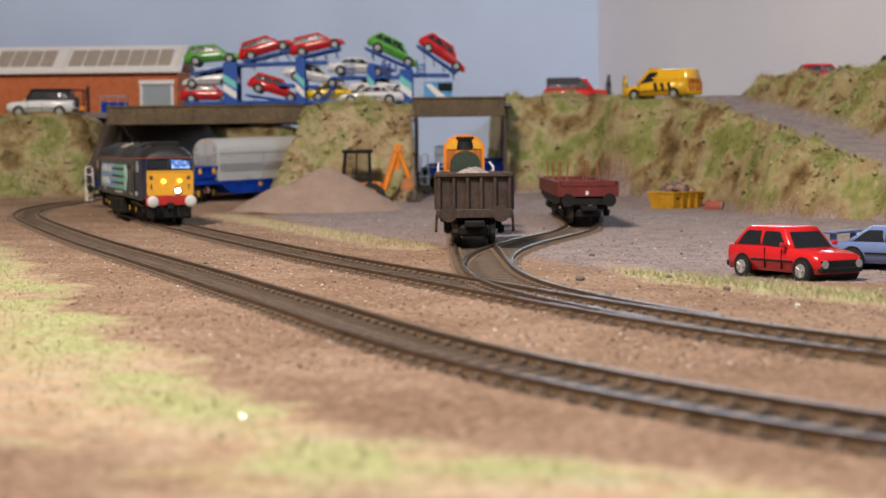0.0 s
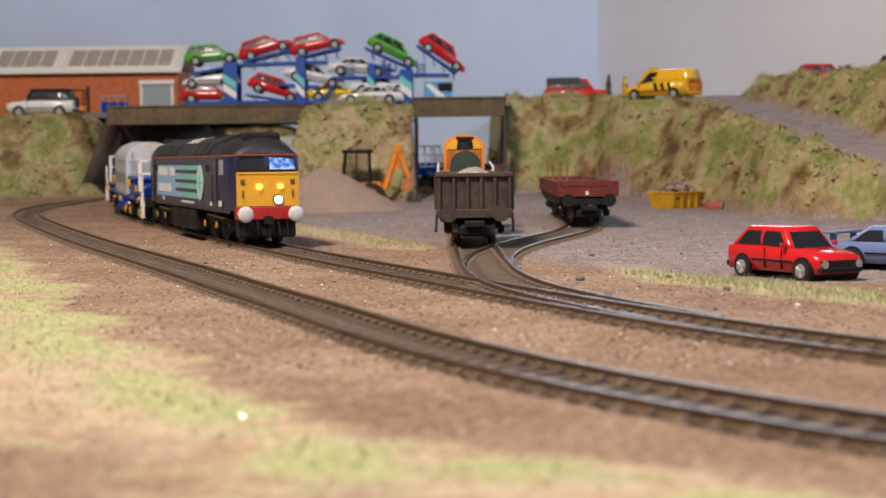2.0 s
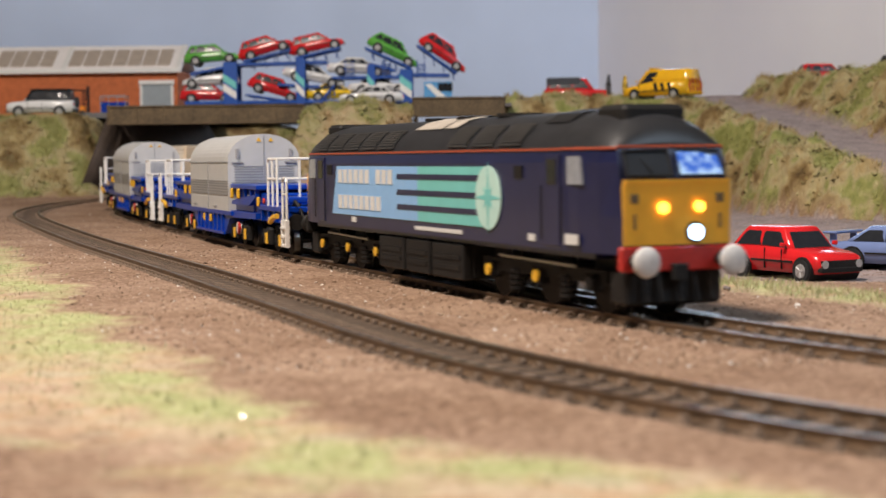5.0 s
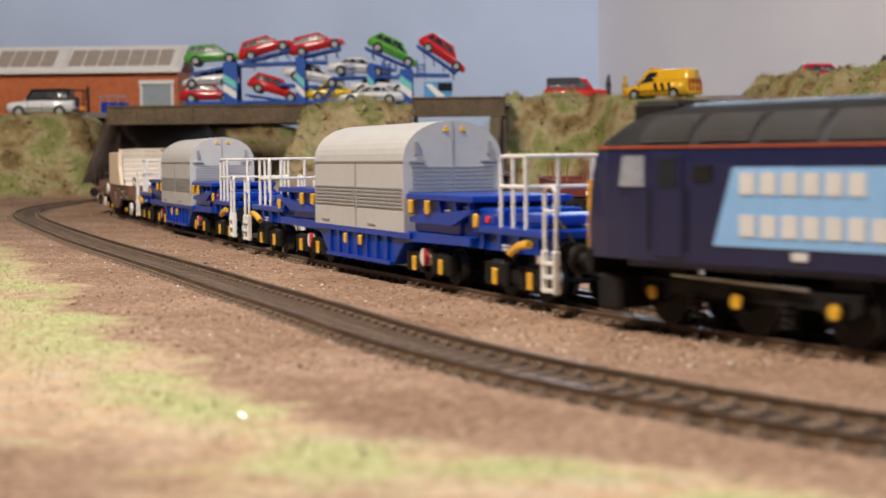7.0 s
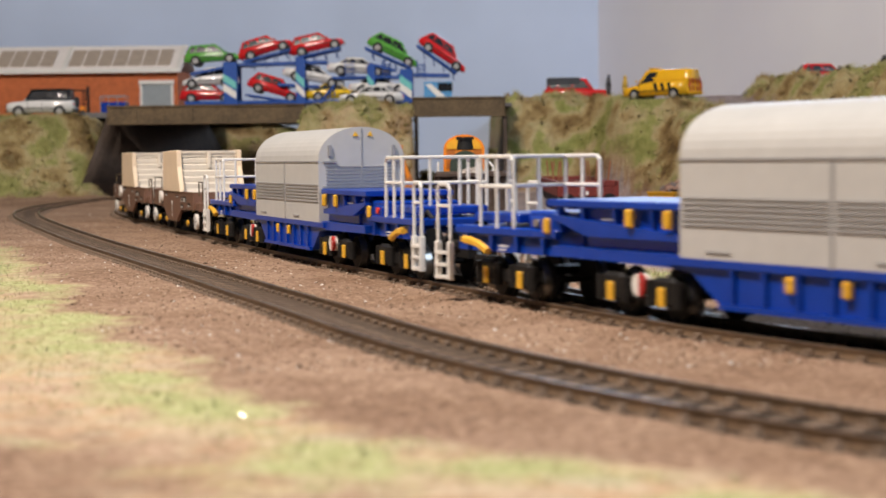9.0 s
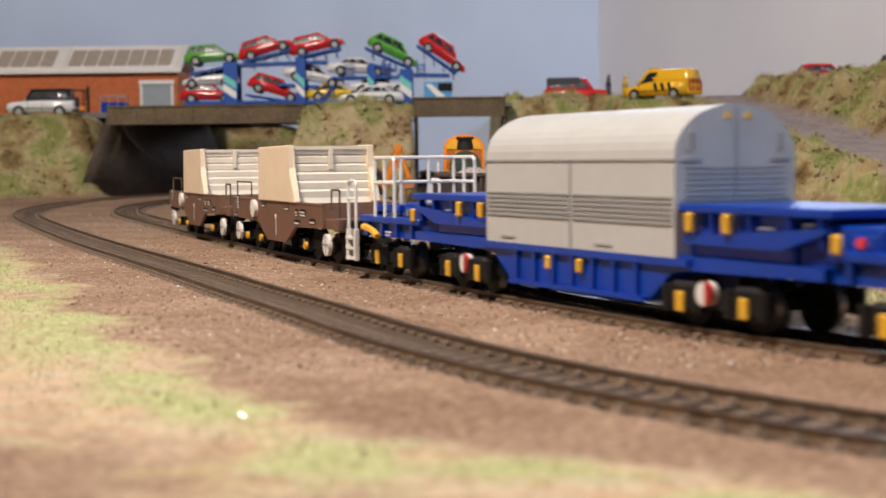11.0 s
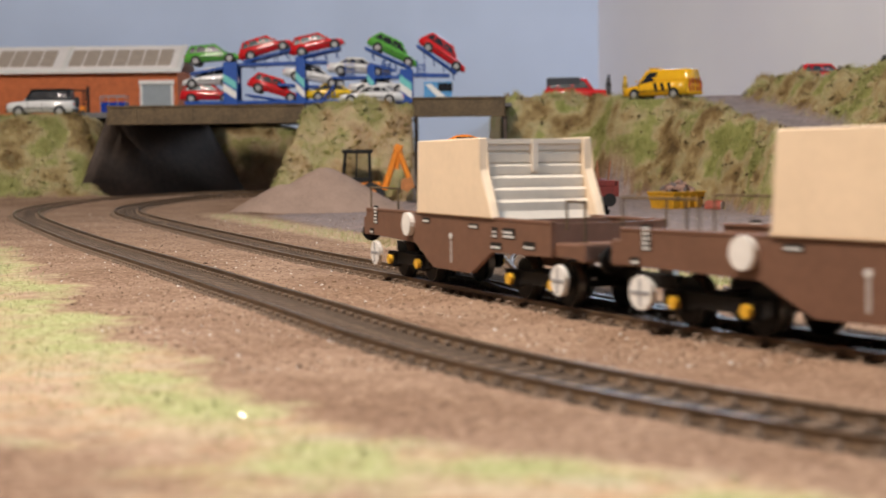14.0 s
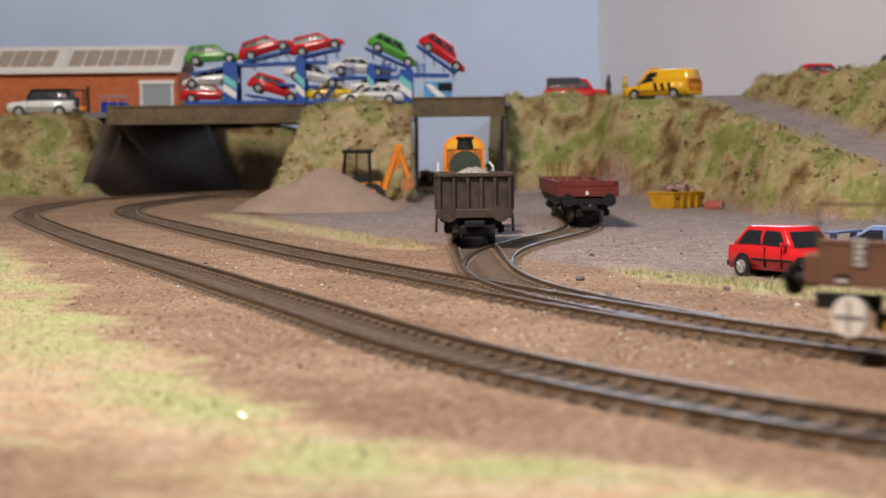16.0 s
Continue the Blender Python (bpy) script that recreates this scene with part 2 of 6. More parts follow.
def relief(x, y):
    """Height and cover (straw, yard, green) of the ground at a place."""
    v = Vector((x / 30, y / 30, 0.3))
    n1, n2 = noise.noise(v), noise.noise(v * 4)
    z = base_level(y)
    straw = yard = green = scrub = 0.0
    h = hill_depth(x, y)
    rough = 0.0
    if h > 0:
        top = min(90, 35 + (y - 1000) * 0.137) if y > 700 else -6
        xl, xr = lerp(LANE_L, y), lerp(LANE_R, y)
        rise = h * ((2.4 if y > 1000 else 1.9) + 0.12 * n1)
        z2 = z + rise
        lane = step(xl - 12, xl - 2, x) * (1 - step(xr - 2, xr + 8, x))
        z2 = min(z2, top + 4 * n1 * (1 - lane))
        if x > xr - 2:
            z2 = min(max(z2, top) + (x - xr + 2) * 1.15, 99 + 5 * n1, top + (x - xr + 2) * (1.1 + 0.3 * n1))
        z = max(z, z2)
        rough = 1 - lane
        yard, scrub = lane, (1 - lane) * step(0, 6, h)
    if y > 1240 and -190 < x < -20:  # mound between the two bridges
        f = step(1268, 1322 + 14 * n1, y) * (1 - step(1386, 1392, y))
        side = step(-146 + 6 * n1, -106, x) * (1 - step(-25, -23, x))
        z = max(z, z + (79 + 4 * n1 - z) * min(f, side))
        if min(f, side) > 0.05:
            rough, scrub, straw = 1, 0.6, 0.9
    if y > 1375 and x < -280:  # bank on the left
        f = step(1384, 1446 + 16 * n1, y) * (1 - step(-326, -300, x))
        z = max(z, z + (73.5 + 2 * n1 - z) * f)
        if f > 0.03:
            rough, scrub, green = 0.7, 0.85, 0.5
    if y > 1590 and x < -50:  # ground of the upper street, behind the lines
        f = step(1605, 1660, y) * (1 - step(-180, -60, x))
        z = max(z, z + (74 - z) * f)
        scrub = max(scrub, f)
        rough = max(rough, f * 0.3)
    # flat board: yard behind the junction, verges, grass in front
    if h <= 0 and rough == 0:
        yl = lerp([(560, 60), (640, 35), (720, 5), (865, -45), (1000, -85), (1130, -120), (1300, -60)], y)
        yard = step(yl - 20, yl + 15, x) * step(520, 590, y + 0.25 * x)
        front = lerp([(0, 150), (150, 100), (195, 50), (235, 5), (269, -18), (374, -59), (502, -104), (820, -215), (1000, -290), (1150, -370)], y) - 2
        f = 1 - step(front - 34, front + 2, x + 12 * n1 + 5 * n2)
        straw = max(straw, f * (0.78 + 0.55 * noise.noise(v * 0.6 + Vector((2, 7, 1)))) * (1 - 0.75 * math.exp(-((x + 52) / 26) ** 2 - ((y - 192) / 34) ** 2)))
        green = max(green, f * (0.30 * step(-0.05, 0.4, noise.noise(v * 0.9 + Vector((0, 4, 2)))) + math.exp(-((x - front + 24 + 10 * n1) / 19) ** 2) * (0.55 + 0.7 * noise.noise(v * 1.7 + Vector((3, 1, 6))))))
        for gx, gy, gw, gh in ((-14, 210, 15, 20), (-92, 392, 22, 60), (-38, 262, 13, 22), (-170, 600, 22, 70)):  # greener tufts
            green = max(green, f * 1.05 * math.exp(-((x - gx) / gw) ** 2 - ((y - gy) / gh) ** 2) * (0.8 + 0.4 * n2))
        v1 = math.exp(-((x + 16 + (y - 720) * 0.337) / 17) ** 2) * step(660, 720, y) * (1 - step(1120, 1200, y)) if x < 10 else 0
        v2 = step(50, 68, x) * math.exp(-((y - 556 + 2.0 * (x - 60)) / 38) ** 2)
        straw = max(straw, 0.95 * v1, 0.95 * v2)
        green = max(green, 0.6 * v1 * step(-0.1, 0.4, n1), 0.85 * v2 * step(-0.5, .3, n2))
        z += 0.35 * n1 + 0.3 * n2 + 0.25 * noise.noise(v * 9)
        near = BED.find((x, y, 0))[2]
        if near < 30:  # the bed sinks a little beneath the rails and is banked up beside the sleepers' ends
            flat = 1 - step(11, 24, near)
            z += (base_level(y) - z) * flat * 0.75 - 0.75 * (1 - step(8.5, 13, near)) + 0.35 * flat * n2
            straw, green = straw * (1 - flat), green * (1 - flat)
    q = Vector((x, y, z)) / 24
    z += rough * (8.5 * noise.noise(q) + 5.5 * noise.noise(q * 2.7 + Vector((5, 0, 0))) + 2.6 * noise.noise(q * 7))
    for px, py, pr, pz in PADS:
        d = math.hypot(x - px, y - py)
        if d < pr * 1.5:
            f = 1 - step(pr * 0.9, pr * 1.5, d)
            z += (pz - z) * f
    return z, (straw, yard, green, scrub)


def make_ground():
    xs = np.concatenate([np.arange(-1500, -470, 60), np.arange(-470, 380, 4.0), np.arange(380, 2001, 60)])
    ys = np.concatenate([np.arange(-300, 100, 40), np.arange(100, 520, 4.0), np.arange(520, 1500, 4.0), np.arange(1500, 1960, 12)])
    verts, cols = [], []
    for y in ys:
        for x in xs:
            z, c = relief(x, y)
            verts.append((x * K, y * K, z * K))
            cols.append(tuple(min(1, max(0, k)) for k in c))
    w = len(xs)
    faces = [(j * w + i, j * w + i + 1, (j + 1) * w + i + 1, (j + 1) * w + i) for j in range(len(ys) - 1) for i in range(w - 1)]
    me = bpy.data.meshes.new("ground")
    me.from_pydata(verts, [], faces)
    ca = me.color_attributes.new("cover", "FLOAT_COLOR", "POINT")
    ca.data.foreach_set("color", np.array(cols, dtype=np.float32).ravel())
    me.materials.append(GROUND)
    for f in me.polygons:
        f.use_smooth = True
    ob = new("ground", me)
    return tagged(ob, "brown scatter board with worn yard, grassy banks and verges", "ground", kind="structure")


make_ground()


def structure(name, bm, material, label, category):
    return tagged(part(name, bm, material), label, category, kind="structure")


def slab(name, x0, x1, y0, y1, z0, z1, material, label, category):
    bm = bmesh.new()
    box(bm, x0, x1, y0, y1, z0, z1)
    return structure(name, bm, material, label, category)


# backdrop: two painted boards that meet in a corner, and the room that closes the place
slab("backdrop_rear", -1500, 188, 1905, 1925, -300, 270, SKYPAINT, "pale blue painted sky board behind the layout", "backdrop")
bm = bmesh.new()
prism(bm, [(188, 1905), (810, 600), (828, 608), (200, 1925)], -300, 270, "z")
structure("backdrop_side", bm, SKYLIT, "sky board in a paler, lit copy of the blue paint, meeting the other in a corner", "backdrop")
slab("wall_left", -1520, -1500, -1500, 2300, -900, 1500, PLASTER, "plain plastered room wall", "wall")
slab("wall_right", 2006, 2026, -1500, 2300, -900, 1500, PLASTER, "plain plastered room wall", "wall")
slab("wall_rear", -1520, 2026, -1520, -1500, -900, 1500, PLASTER, "plain plastered room wall", "wall")
slab("wall_far", -1520, 2026, 2300, 2320, -900, 1500, PLASTER, "plain plastered room wall", "wall")
slab("floor", -1520, 2026, -1520, 2320, -920, -900, PLASTER, "plain room floor", "floor")
slab("ceiling", -1520, 2026, -1520, 2320, 1500, 1520, PLASTER, "plain white ceiling", "ceiling")


# ---- track ----
def sleeper_mesh():
    bm = bmesh.new()
    box(bm, -1.5, 1.5, -12.6, 12.6, -4.4, -1.98, 0.25)
    for y in (-8.7, 8.7):
        for s in (-1, 1):
            box(bm, -1.0, 1.0, y + s * 1.7 - 0.75, y + s * 1.7 + 0.75, -2.3, -1.15, 0.2)
    return mesh_of("sleeper", bm, SLEEPER)


def rail_bm(line, s0, s1, off):
    """A rail with foot, web and head, off to one side of the line."""
    prof = [(u, v * 0.76) for u, v in ((-1.2, -3.0), (1.2, -3.0), (1.2, -2.6), (0.45, -2.2), (0.4, -1.0), (0.65, -0.7), (0.65, -0.08), (0.45, 0.0), (-0.45, 0.0), (-0.65, -0.08), (-0.65, -0.7), (-0.4, -1.0), (-0.45, -2.2), (-1.2, -2.6))]
    bm = bmesh.new()
    prev = None
    n = len(prof)
    for s in np.linspace(s0, s1, max(2, int((s1 - s0) / 8))):
        c, t = on_line(line, s), way_on(line, s)
        side = Vector((-t.y, t.x, 0)).normalized()
        ring = [bm.verts.new(c + side * (off + u) + Vector((0, 0, v))) for u, v in prof]
        if prev:
            for i in range(n):
                f = bm.faces.new((prev[i], prev[(i + 1) % n], ring[(i + 1) % n], ring[i]))
                if i in (6, 7, 8):
                    f.material_index = 1
        prev = ring
    return bm


SLEEPER_MESH = sleeper_mesh()
PITCH = 7.0


def track(line, s0, s1, label, sleepers, pitch=PITCH):
    tr = thing("railway_track", Matrix(), label, "track", "tracks of the layout")
    for off in (-8.7, 8.7):
        r = part("rail", rail_bm(line, s0, s1, off), RAIL, tr, "rail with worn bright head")
        r.data.materials.append(RAILTOP)
    bed = bmesh.new()
    prev = None
    for s in np.arange(s0, s1, 8.0):
        c, t = on_line(line, s), way_on(line, s)
        side = Vector((-t.y, t.x, 0)).normalized()
        row = [bed.verts.new(c + side * u + Vector((0, 0, v))) for u, v in ((-12.0, -2.6), (-9.6, -2.04), (0, -2.03), (9.6, -2.04), (12.0, -2.6))]
        if prev:
            for k in range(4):
                bed.faces.new((prev[k], prev[k + 1], row[k + 1], row[k]))
        prev = row
    part("ballast", bed, GAPBALLAST, tr, "brown ballast between the rails, darkened for the shade of the sleeper gaps", smooth=True)
    rest = bmesh.new()
    for s in np.arange(s0 + 2, s1, pitch):
        c, t = on_line(line, s), way_on(line, s)
        m = Matrix.Translation(c * K) @ pose(0, 0, 0, 0, 0, math.degrees(math.atan2(t.y, t.x)) + random.uniform(-0.8, 0.8))
        if sleepers[0] <= s <= sleepers[1]:
            ob = new("sleeper", SLEEPER_MESH)
            ob.parent, ob.matrix_basis = tr, m
        else:
            k = bmesh.new()
            k.from_mesh(SLEEPER_MESH)
            me = bpy.data.meshes.new("tmp")
            k.transform(m)
            k.to_mesh(me)
            k.free()
            rest.from_mesh(me)
            bpy.data.meshes.remove(me)
    if rest.verts:
        far = part("sleeper_strip", rest, SLEEPER, tr)
        far.data.transform(Matrix.Scale(1 / K, 4))
        tagged(far, kind="stuff")
    return tr


track(MAIN_LINE, 560, 2420, "brown code rail track curving out of the underpass past the yard", (1500, 2300))
track(OUTER_LINE, 350, 2150, "weathered brown outer track in a long curve beside the grass", (1200, 2000))
track(SIDING_LINE, 32, SIDING_LINE[0][-1], "siding track running back beneath the small bridge", (95, 420))
SPUR_LINE[1][:, 2] -= 0.06
track(SPUR_LINE, 236, SPUR_LINE[0][-1], "second siding track bending away towards the bank", (290, 620))


# ---- the train ----
GLASS = surface("dark_window_glazing", (0.02, 0.022, 0.026), 0.06, vary=0.1, size=30, spec=0.8)
CABIN = surface("pale_cab_glazing", (0.30, 0.32, 0.36), 0.08, vary=0.2, size=6, spec=0.8)
BUFFERWHITE = surface("white_buffer_face", (0.62, 0.60, 0.57), 0.5, vary=0.12, size=5)
AMBER = glowing("amber_marker_lamp", (1.0, 0.42, 0.04), 6.0)


def glow_pane():
    """Glazing with a blue-white glow put into the pane itself, uneven by noise."""
    m, n, l, p = shader("glowing_cab_glazing")
    co, t, r = n.new("ShaderNodeTexCoord"), n.new("ShaderNodeTexNoise"), n.new("ShaderNodeValToRGB")
    t.inputs["Scale"].default_value, t.inputs["Detail"].default_value = 260.0, 2
    l.new(co.outputs["Object"], t.inputs["Vector"])
    l.new(t.outputs["Fac"], r.inputs[0])
    r.color_ramp.elements[0].position, r.color_ramp.elements[0].color = 0.40, (0.03, 0.13, 0.62, 1)
    r.color_ramp.elements[1].position, r.color_ramp.elements[1].color = 0.60, (0.50, 0.72, 1.0, 1)
    l.new(r.outputs[0], p.inputs["Emission Color"])
    p.inputs["Emission Strength"].default_value = 1.0
    p.inputs["Base Color"].default_value = (0.03, 0.04, 0.06, 1)
    p.inputs["Roughness"].default_value = 0.08
    return m


CABGLOW = glow_pane()
HEADLAMP = glowing("cool_white_headlamp", (0.36, 0.58, 1.0), 12.0)
TAIL = surface("red_tail_lamp", (0.75, 0.04, 0.02), 0.3, vary=0.1, size=4)
LOUVREGREY = surface("louvre_grey", (0.040, 0.038, 0.036), 0.5, vary=0.25, size=8)
ROOFPATCH = surface("pale_roof_panel", (0.42, 0.37, 0.31), 0.6, vary=0.2, size=8)
ORANGELINE = surface("orange_lining", (0.36, 0.07, 0.03), 0.45, vary=0.1, size=10)
LETTER = surface("off_white_lettering", (0.66, 0.66, 0.64), 0.5, vary=0.08, size=4)
HOSE = surface("yellow_hose", (0.80, 0.45, 0.04), 0.45, vary=0.1, size=4)

SECTION = [(17.8, 15.2), (17.9, 24), (17.8, 36.5), (17.4, 40.0), (15.6, 43.2), (12.2, 46.2), (8.0, 48.3), (4.0, 49.4), (0, 49.7)]


def section(x, narrow=1.0, low=0, high=len(SECTION) - 1, cap=99.0, grow=0.0):
    half = [(y * narrow + (grow if y > 0 else 0), min(z + (grow if z > 40 else 0), cap)) for y, z in SECTION[low:high + 1]]
    pts = [(x, -y, z) for y, z in half]
    return pts + [(x, y, z) for y, z in half[::-1] if y > 1e-6]


def loft(bm, rings, close=False, caps=True):
    rows = [[bm.verts.new(p) for p in r] for r in rings]
    n = len(rows[0])
    for a, b in zip(rows[:-1], rows[1:]):
        for i in range(n if close else n - 1):
            bm.faces.new((a[i], a[(i + 1) % n], b[(i + 1) % n], b[i]))
    if caps:
        bm.faces.new(rows[0][::-1])
        bm.faces.new(rows[-1])


def nose_x(z):
    return 123.0 if z <= 32 else 123.0 - (z - 32) * 0.42 if z < 40.5 else 119.4 - (z - 40.5) * 1.0


def wheelset(parent, x, r, y=8.3, dark=BLACK):
    bm = bmesh.new()
    for s in (-1, 1):
        rod(bm, (0, s * (y - 1.2), 0), (0, s * (y + 1.2), 0), r, 20)
        rod(bm, (0, s * (y - 2.0), 0), (0, s * (y - 1.2), 0), r + 0.8, 20)
    rod(bm, (0, -y, 0), (0, y, 0), 0.9, 8)
    w = part("wheelset", bm, dark, parent, "black wheelset with bright steel tyres", at=mm(x, 0, r))
    w.data.materials.append(STEEL)
    for f in w.data.polygons:
        c = f.center / K
        if abs(math.hypot(c.x, c.z) - r) < 0.25 and abs(c.y) > 5:
            f.material_index = 1
    return w


def bogie_frame(half, r, y, heavy):
    bm = bmesh.new()
    for s in (-1, 1):
        top = 2 * r * 0.72
        outline = [(-half - 6, top - 3), (-half - 6, top), (half + 6, top), (half + 6, top - 3), (half + 3, r - 1.5), (half - 3, r - 1.5), (half - 5, top - 3.4), (-half + 5, top - 3.4), (-half + 3, r - 1.5), (-half - 3, r - 1.5)]
        prism(bm, outline, s * y, s * (y + 1.6), "y")
        for x in (-half, half) + ((0,) if heavy else ()):
            box(bm, x - 2.2, x + 2.2, s * y - 0.4, s * (y + 2.6), r - 1.9, r + 1.9, 0.3)
        if heavy:
            for x in (-14.5, 14.5):
                for k in range(4):
                    rod(bm, (x, s * (y + 1.2), 3.0 + k * 1.5), (x, s * (y + 1.2), 3.9 + k * 1.5), 2.0, 10)
            box(bm, -13, 13, s * y + s * 0.5, s * (y + 2.2), 9.5, 10.8)
    box(bm, -5, 5, -y, y, r + 1, r + 3)
    return bm


def make_loco():
    t = thing("diesel_locomotive", Matrix(), "navy diesel locomotive with yellow front and teal livery bars", "locomotive")
    body = bmesh.new()
    ends = [-98, 98]
    loft(body, [section(x, 1, 0, 3) for x in ends], caps=False)
    for s in (-1, 1):
        ring = [(s * nose_x(z), y, z) for x, y, z in section(0, 0.795, 0, 3)]
        loft(body, [section(s * 98, 1, 0, 3), section(s * 107, 0.972, 0, 3), section(s * 115, 0.90, 0, 3), ring], caps=False)
        body.faces.new([body.verts.new(p) for p in ring])
    box(body, -110, 110, -14.5, 14.5, 13.6, 15.6)
    b = part("body", body, NAVY, t)
    roof = bmesh.new()
    loft(roof, [section(x, 1, 3, 8, grow=0.05) for x in (-98, -40, 40, 98)], caps=False)
    for s in (-1, 1):
        dome = [section(s * 98, 1, 3, 8, grow=0.05)]
        for x, narrow, cap in ((105, 0.98, 49.5), (110, 0.945, 48.8), (114, 0.905, 47.5), (117, 0.865, 45.6), (119, 0.825, 43.2), (119.6, 0.80, 41.0)):
            dome.append([(s * x, y, 40 + (z - 40) * (cap - 40) / 9.7) for _, y, z in section(0, narrow, 3, 8)])
        loft(roof, dome, caps=False)
        roof.faces.new([roof.verts.new(p) for p in dome[-1]])
    part("roof", roof, ROOFGREY, t, "dark grey curved roof", smooth=True)
    for s in (-1, 1):
        hump = bmesh.new()
        box(hump, s * 107 - 8, s * 107 + 6, -8.6, 8.6, 45, 50.3, 1.2)
        part("cab_roof_box", hump, BLACK, t, "black roof box over the cab")
    # louvres, hatches and pale panel on the roof
    for x0 in (-103, -86, -69, -52, -35, 24, 42, 60):
        for s in (-1, 1):
            g = bmesh.new()
            for k in range(8):  # slats that follow the curve of the roof
                u = k / 7
                y, z = s * (17.3 - 4.6 * u ** 1.25), 40.9 + 5.2 * u ** 0.85
                prism(g, [(y - s * 0.2, z), (y + s * 0.32, z + 0.1), (y + s * 0.02, z + 0.6)], x0, x0 + 14.5, "x")
            part("roof_louvre", g, LOUVREGREY, t, "dark grey roof louvre")
    for x0, x1 in ((-14, 8), (9.5, 19), (78, 92)):
        g = bmesh.new()
        for s in (-1, 1):
            loft(g, [[(x, s * 12.4, 46.6), (x, s * 8.2, 48.8), (x, s * 2.2, 50.0)] for x in (x0, x1)], caps=False)
        part("roof_panel", g, ROOFPATCH if x0 < 50 else BLACK, t)
    for x in (-20, 6, 36):
        g = bmesh.new()
        rod(g, (x, 0, 49.3), (x, 0, 50.3), 6.5, 20)
        part("roof_fan", g, BLACK, t)
    ln = bmesh.new()
    for s in (-1, 1):
        box(ln, -98, 98, s * 17.55 - 0.2, s * 17.55 + 0.2, 39.5, 40.05)
        for e in (-1, 1):
            for (xa, wa), (xb, wb) in zip(((98, 1), (107, 0.972), (115, 0.90)), ((107, 0.972), (115, 0.90), (119.8, 0.80))):
                tube_rail(ln, [(e * xa, s * 17.5 * wa, 39.8), (e * xb, s * 17.5 * wb, 39.8)], 0.33)
        tube_rail(ln, [(s * 119.8, -14.0, 40.1), (s * 119.8, 14.0, 40.1)], 0.33)
    part("lining", ln, ORANGELINE, t, "thin orange cantrail line")
    for s in (-1, 1):
        face = bmesh.new()
        prism(face, [(-14.1, 17.3), (14.1, 17.3), (14.1, 31.2), (13.4, 32.3), (-13.4, 32.3), (-14.1, 31.2)], s * 122.6, s * 123.5, "x")
        box(face, s * 123.2 - 0.6, s * 123.2 + 0.6, -13.9, 13.9, 31.6, 32.5)
        fp = part("front_panel", face, YELLOW, t, "yellow warning panel")
        for y in (-1, 1):
            g = bmesh.new()
            loft(g, [[(s * (nose_x(33.2) + 0.35), y * 1.1, 33.6), (s * (nose_x(39.6) + 0.35), y * 1.1, 39.0)],
                     [(s * (nose_x(33.2) + 0.35), y * 12.6, 33.6), (s * (nose_x(39.6) + 0.35), y * 12.2, 38.6)]], caps=False)
            lit = s > 0 and y > 0
            ws = part("windscreen", g, CABGLOW if lit else GLASS, t, "windscreen pane with a blue-white glow put into the glazing" if lit else "dark glossy windscreen pane")
            k = bmesh.new()
            xa, xb = s * (nose_x(33.2) + 0.5), s * (nose_x(39.6) + 0.5)
            tube_rail(k, [(xa, y * 0.9, 33.3), (xa, y * 13.0, 33.3), (xb, y * 12.6, 39.1), (xb, y * 0.9, 39.3), (xa, y * 0.9, 33.3)], 0.3)
            if y < 0:
                tube_rail(k, [(xa + s * 0.3, -6, 33.4), (xb + s * 0.4, -8.5, 37.5)], 0.18)
            part("window_frame", k, BLACK, ws)
        for y, z, mat, r in ((-4.0, 25.9, AMBER, 1.35), (5.6, 26.1, AMBER, 1.2), (4.6, 20.1, HEADLAMP, 1.75)):
            g = bmesh.new()
            rod(g, (s * 123.2, s * y, z), (s * 124.3, s * y, z), r, 16)
            if r > 1.5:
                k = bmesh.new()
                rod(k, (s * 123.2, s * y, z), (s * 123.8, s * y, z), r + 0.7, 20)
                part("lamp_bezel", k, BLACK, fp, "black lamp bezel")
            lit = mat if s > 0 else (TAIL if mat is AMBER else GROOVE)
            part("headlamp" if r > 1.5 else "marker_lamp", g, lit, fp, "glowing lamp" if s > 0 else "unlit lamp")
        for y in (-11.4, 11.2):
            g = bmesh.new()
            box(g, s * 123.4 - 0.3, s * 123.4 + 0.5, y - 1.0, y + 1.0, 27.0, 29.2, 0.2)
            rod(g, (s * 123.8, y, 21), (s * 123.8, y, 24.5), 0.35, 6)
            part("front_fitting", g, GIRDER, fp)
        g = bmesh.new()
        box(g, s * 122.6 - 1.2, s * 122.6 + 1.2, -14.8, 14.8, 11.2, 17.0, 0.4)
        bb = part("buffer_beam", g, RED if s > 0 else BLACK, t, "red buffer beam" if s > 0 else "black buffer beam")
        for y in (-11.4, 11.4):
            g = bmesh.new()
            rod(g, (s * 123.5, y, 13.8), (s * 129.0, y, 13.8), 1.7, 12)
            part("buffer_shank", g, BLACK, bb)
            g = bmesh.new()
            r = bmesh.ops.create_uvsphere(g, u_segments=20, v_segments=10, radius=3.6)
            for v in r["verts"]:
                v.co = Vector((v.co.x * 0.35 + s * 129.2, v.co.y + y, v.co.z + 13.8))
            part("buffer_head", g, BUFFERWHITE if s > 0 else BLACK, bb, "big round white buffer head" if s > 0 else "black buffer head", smooth=True)
        g = bmesh.new()
        box(g, s * 118 - 4, s * 118 + 4, -13, 13, 3.2, 11.4, 0.8)
        for y in (-9, -5, 0, 4.5, 8.5):
            rod(g, (s * 123, y, 11), (s * 124.4, y + 0.6, 4.2), 0.5, 6)
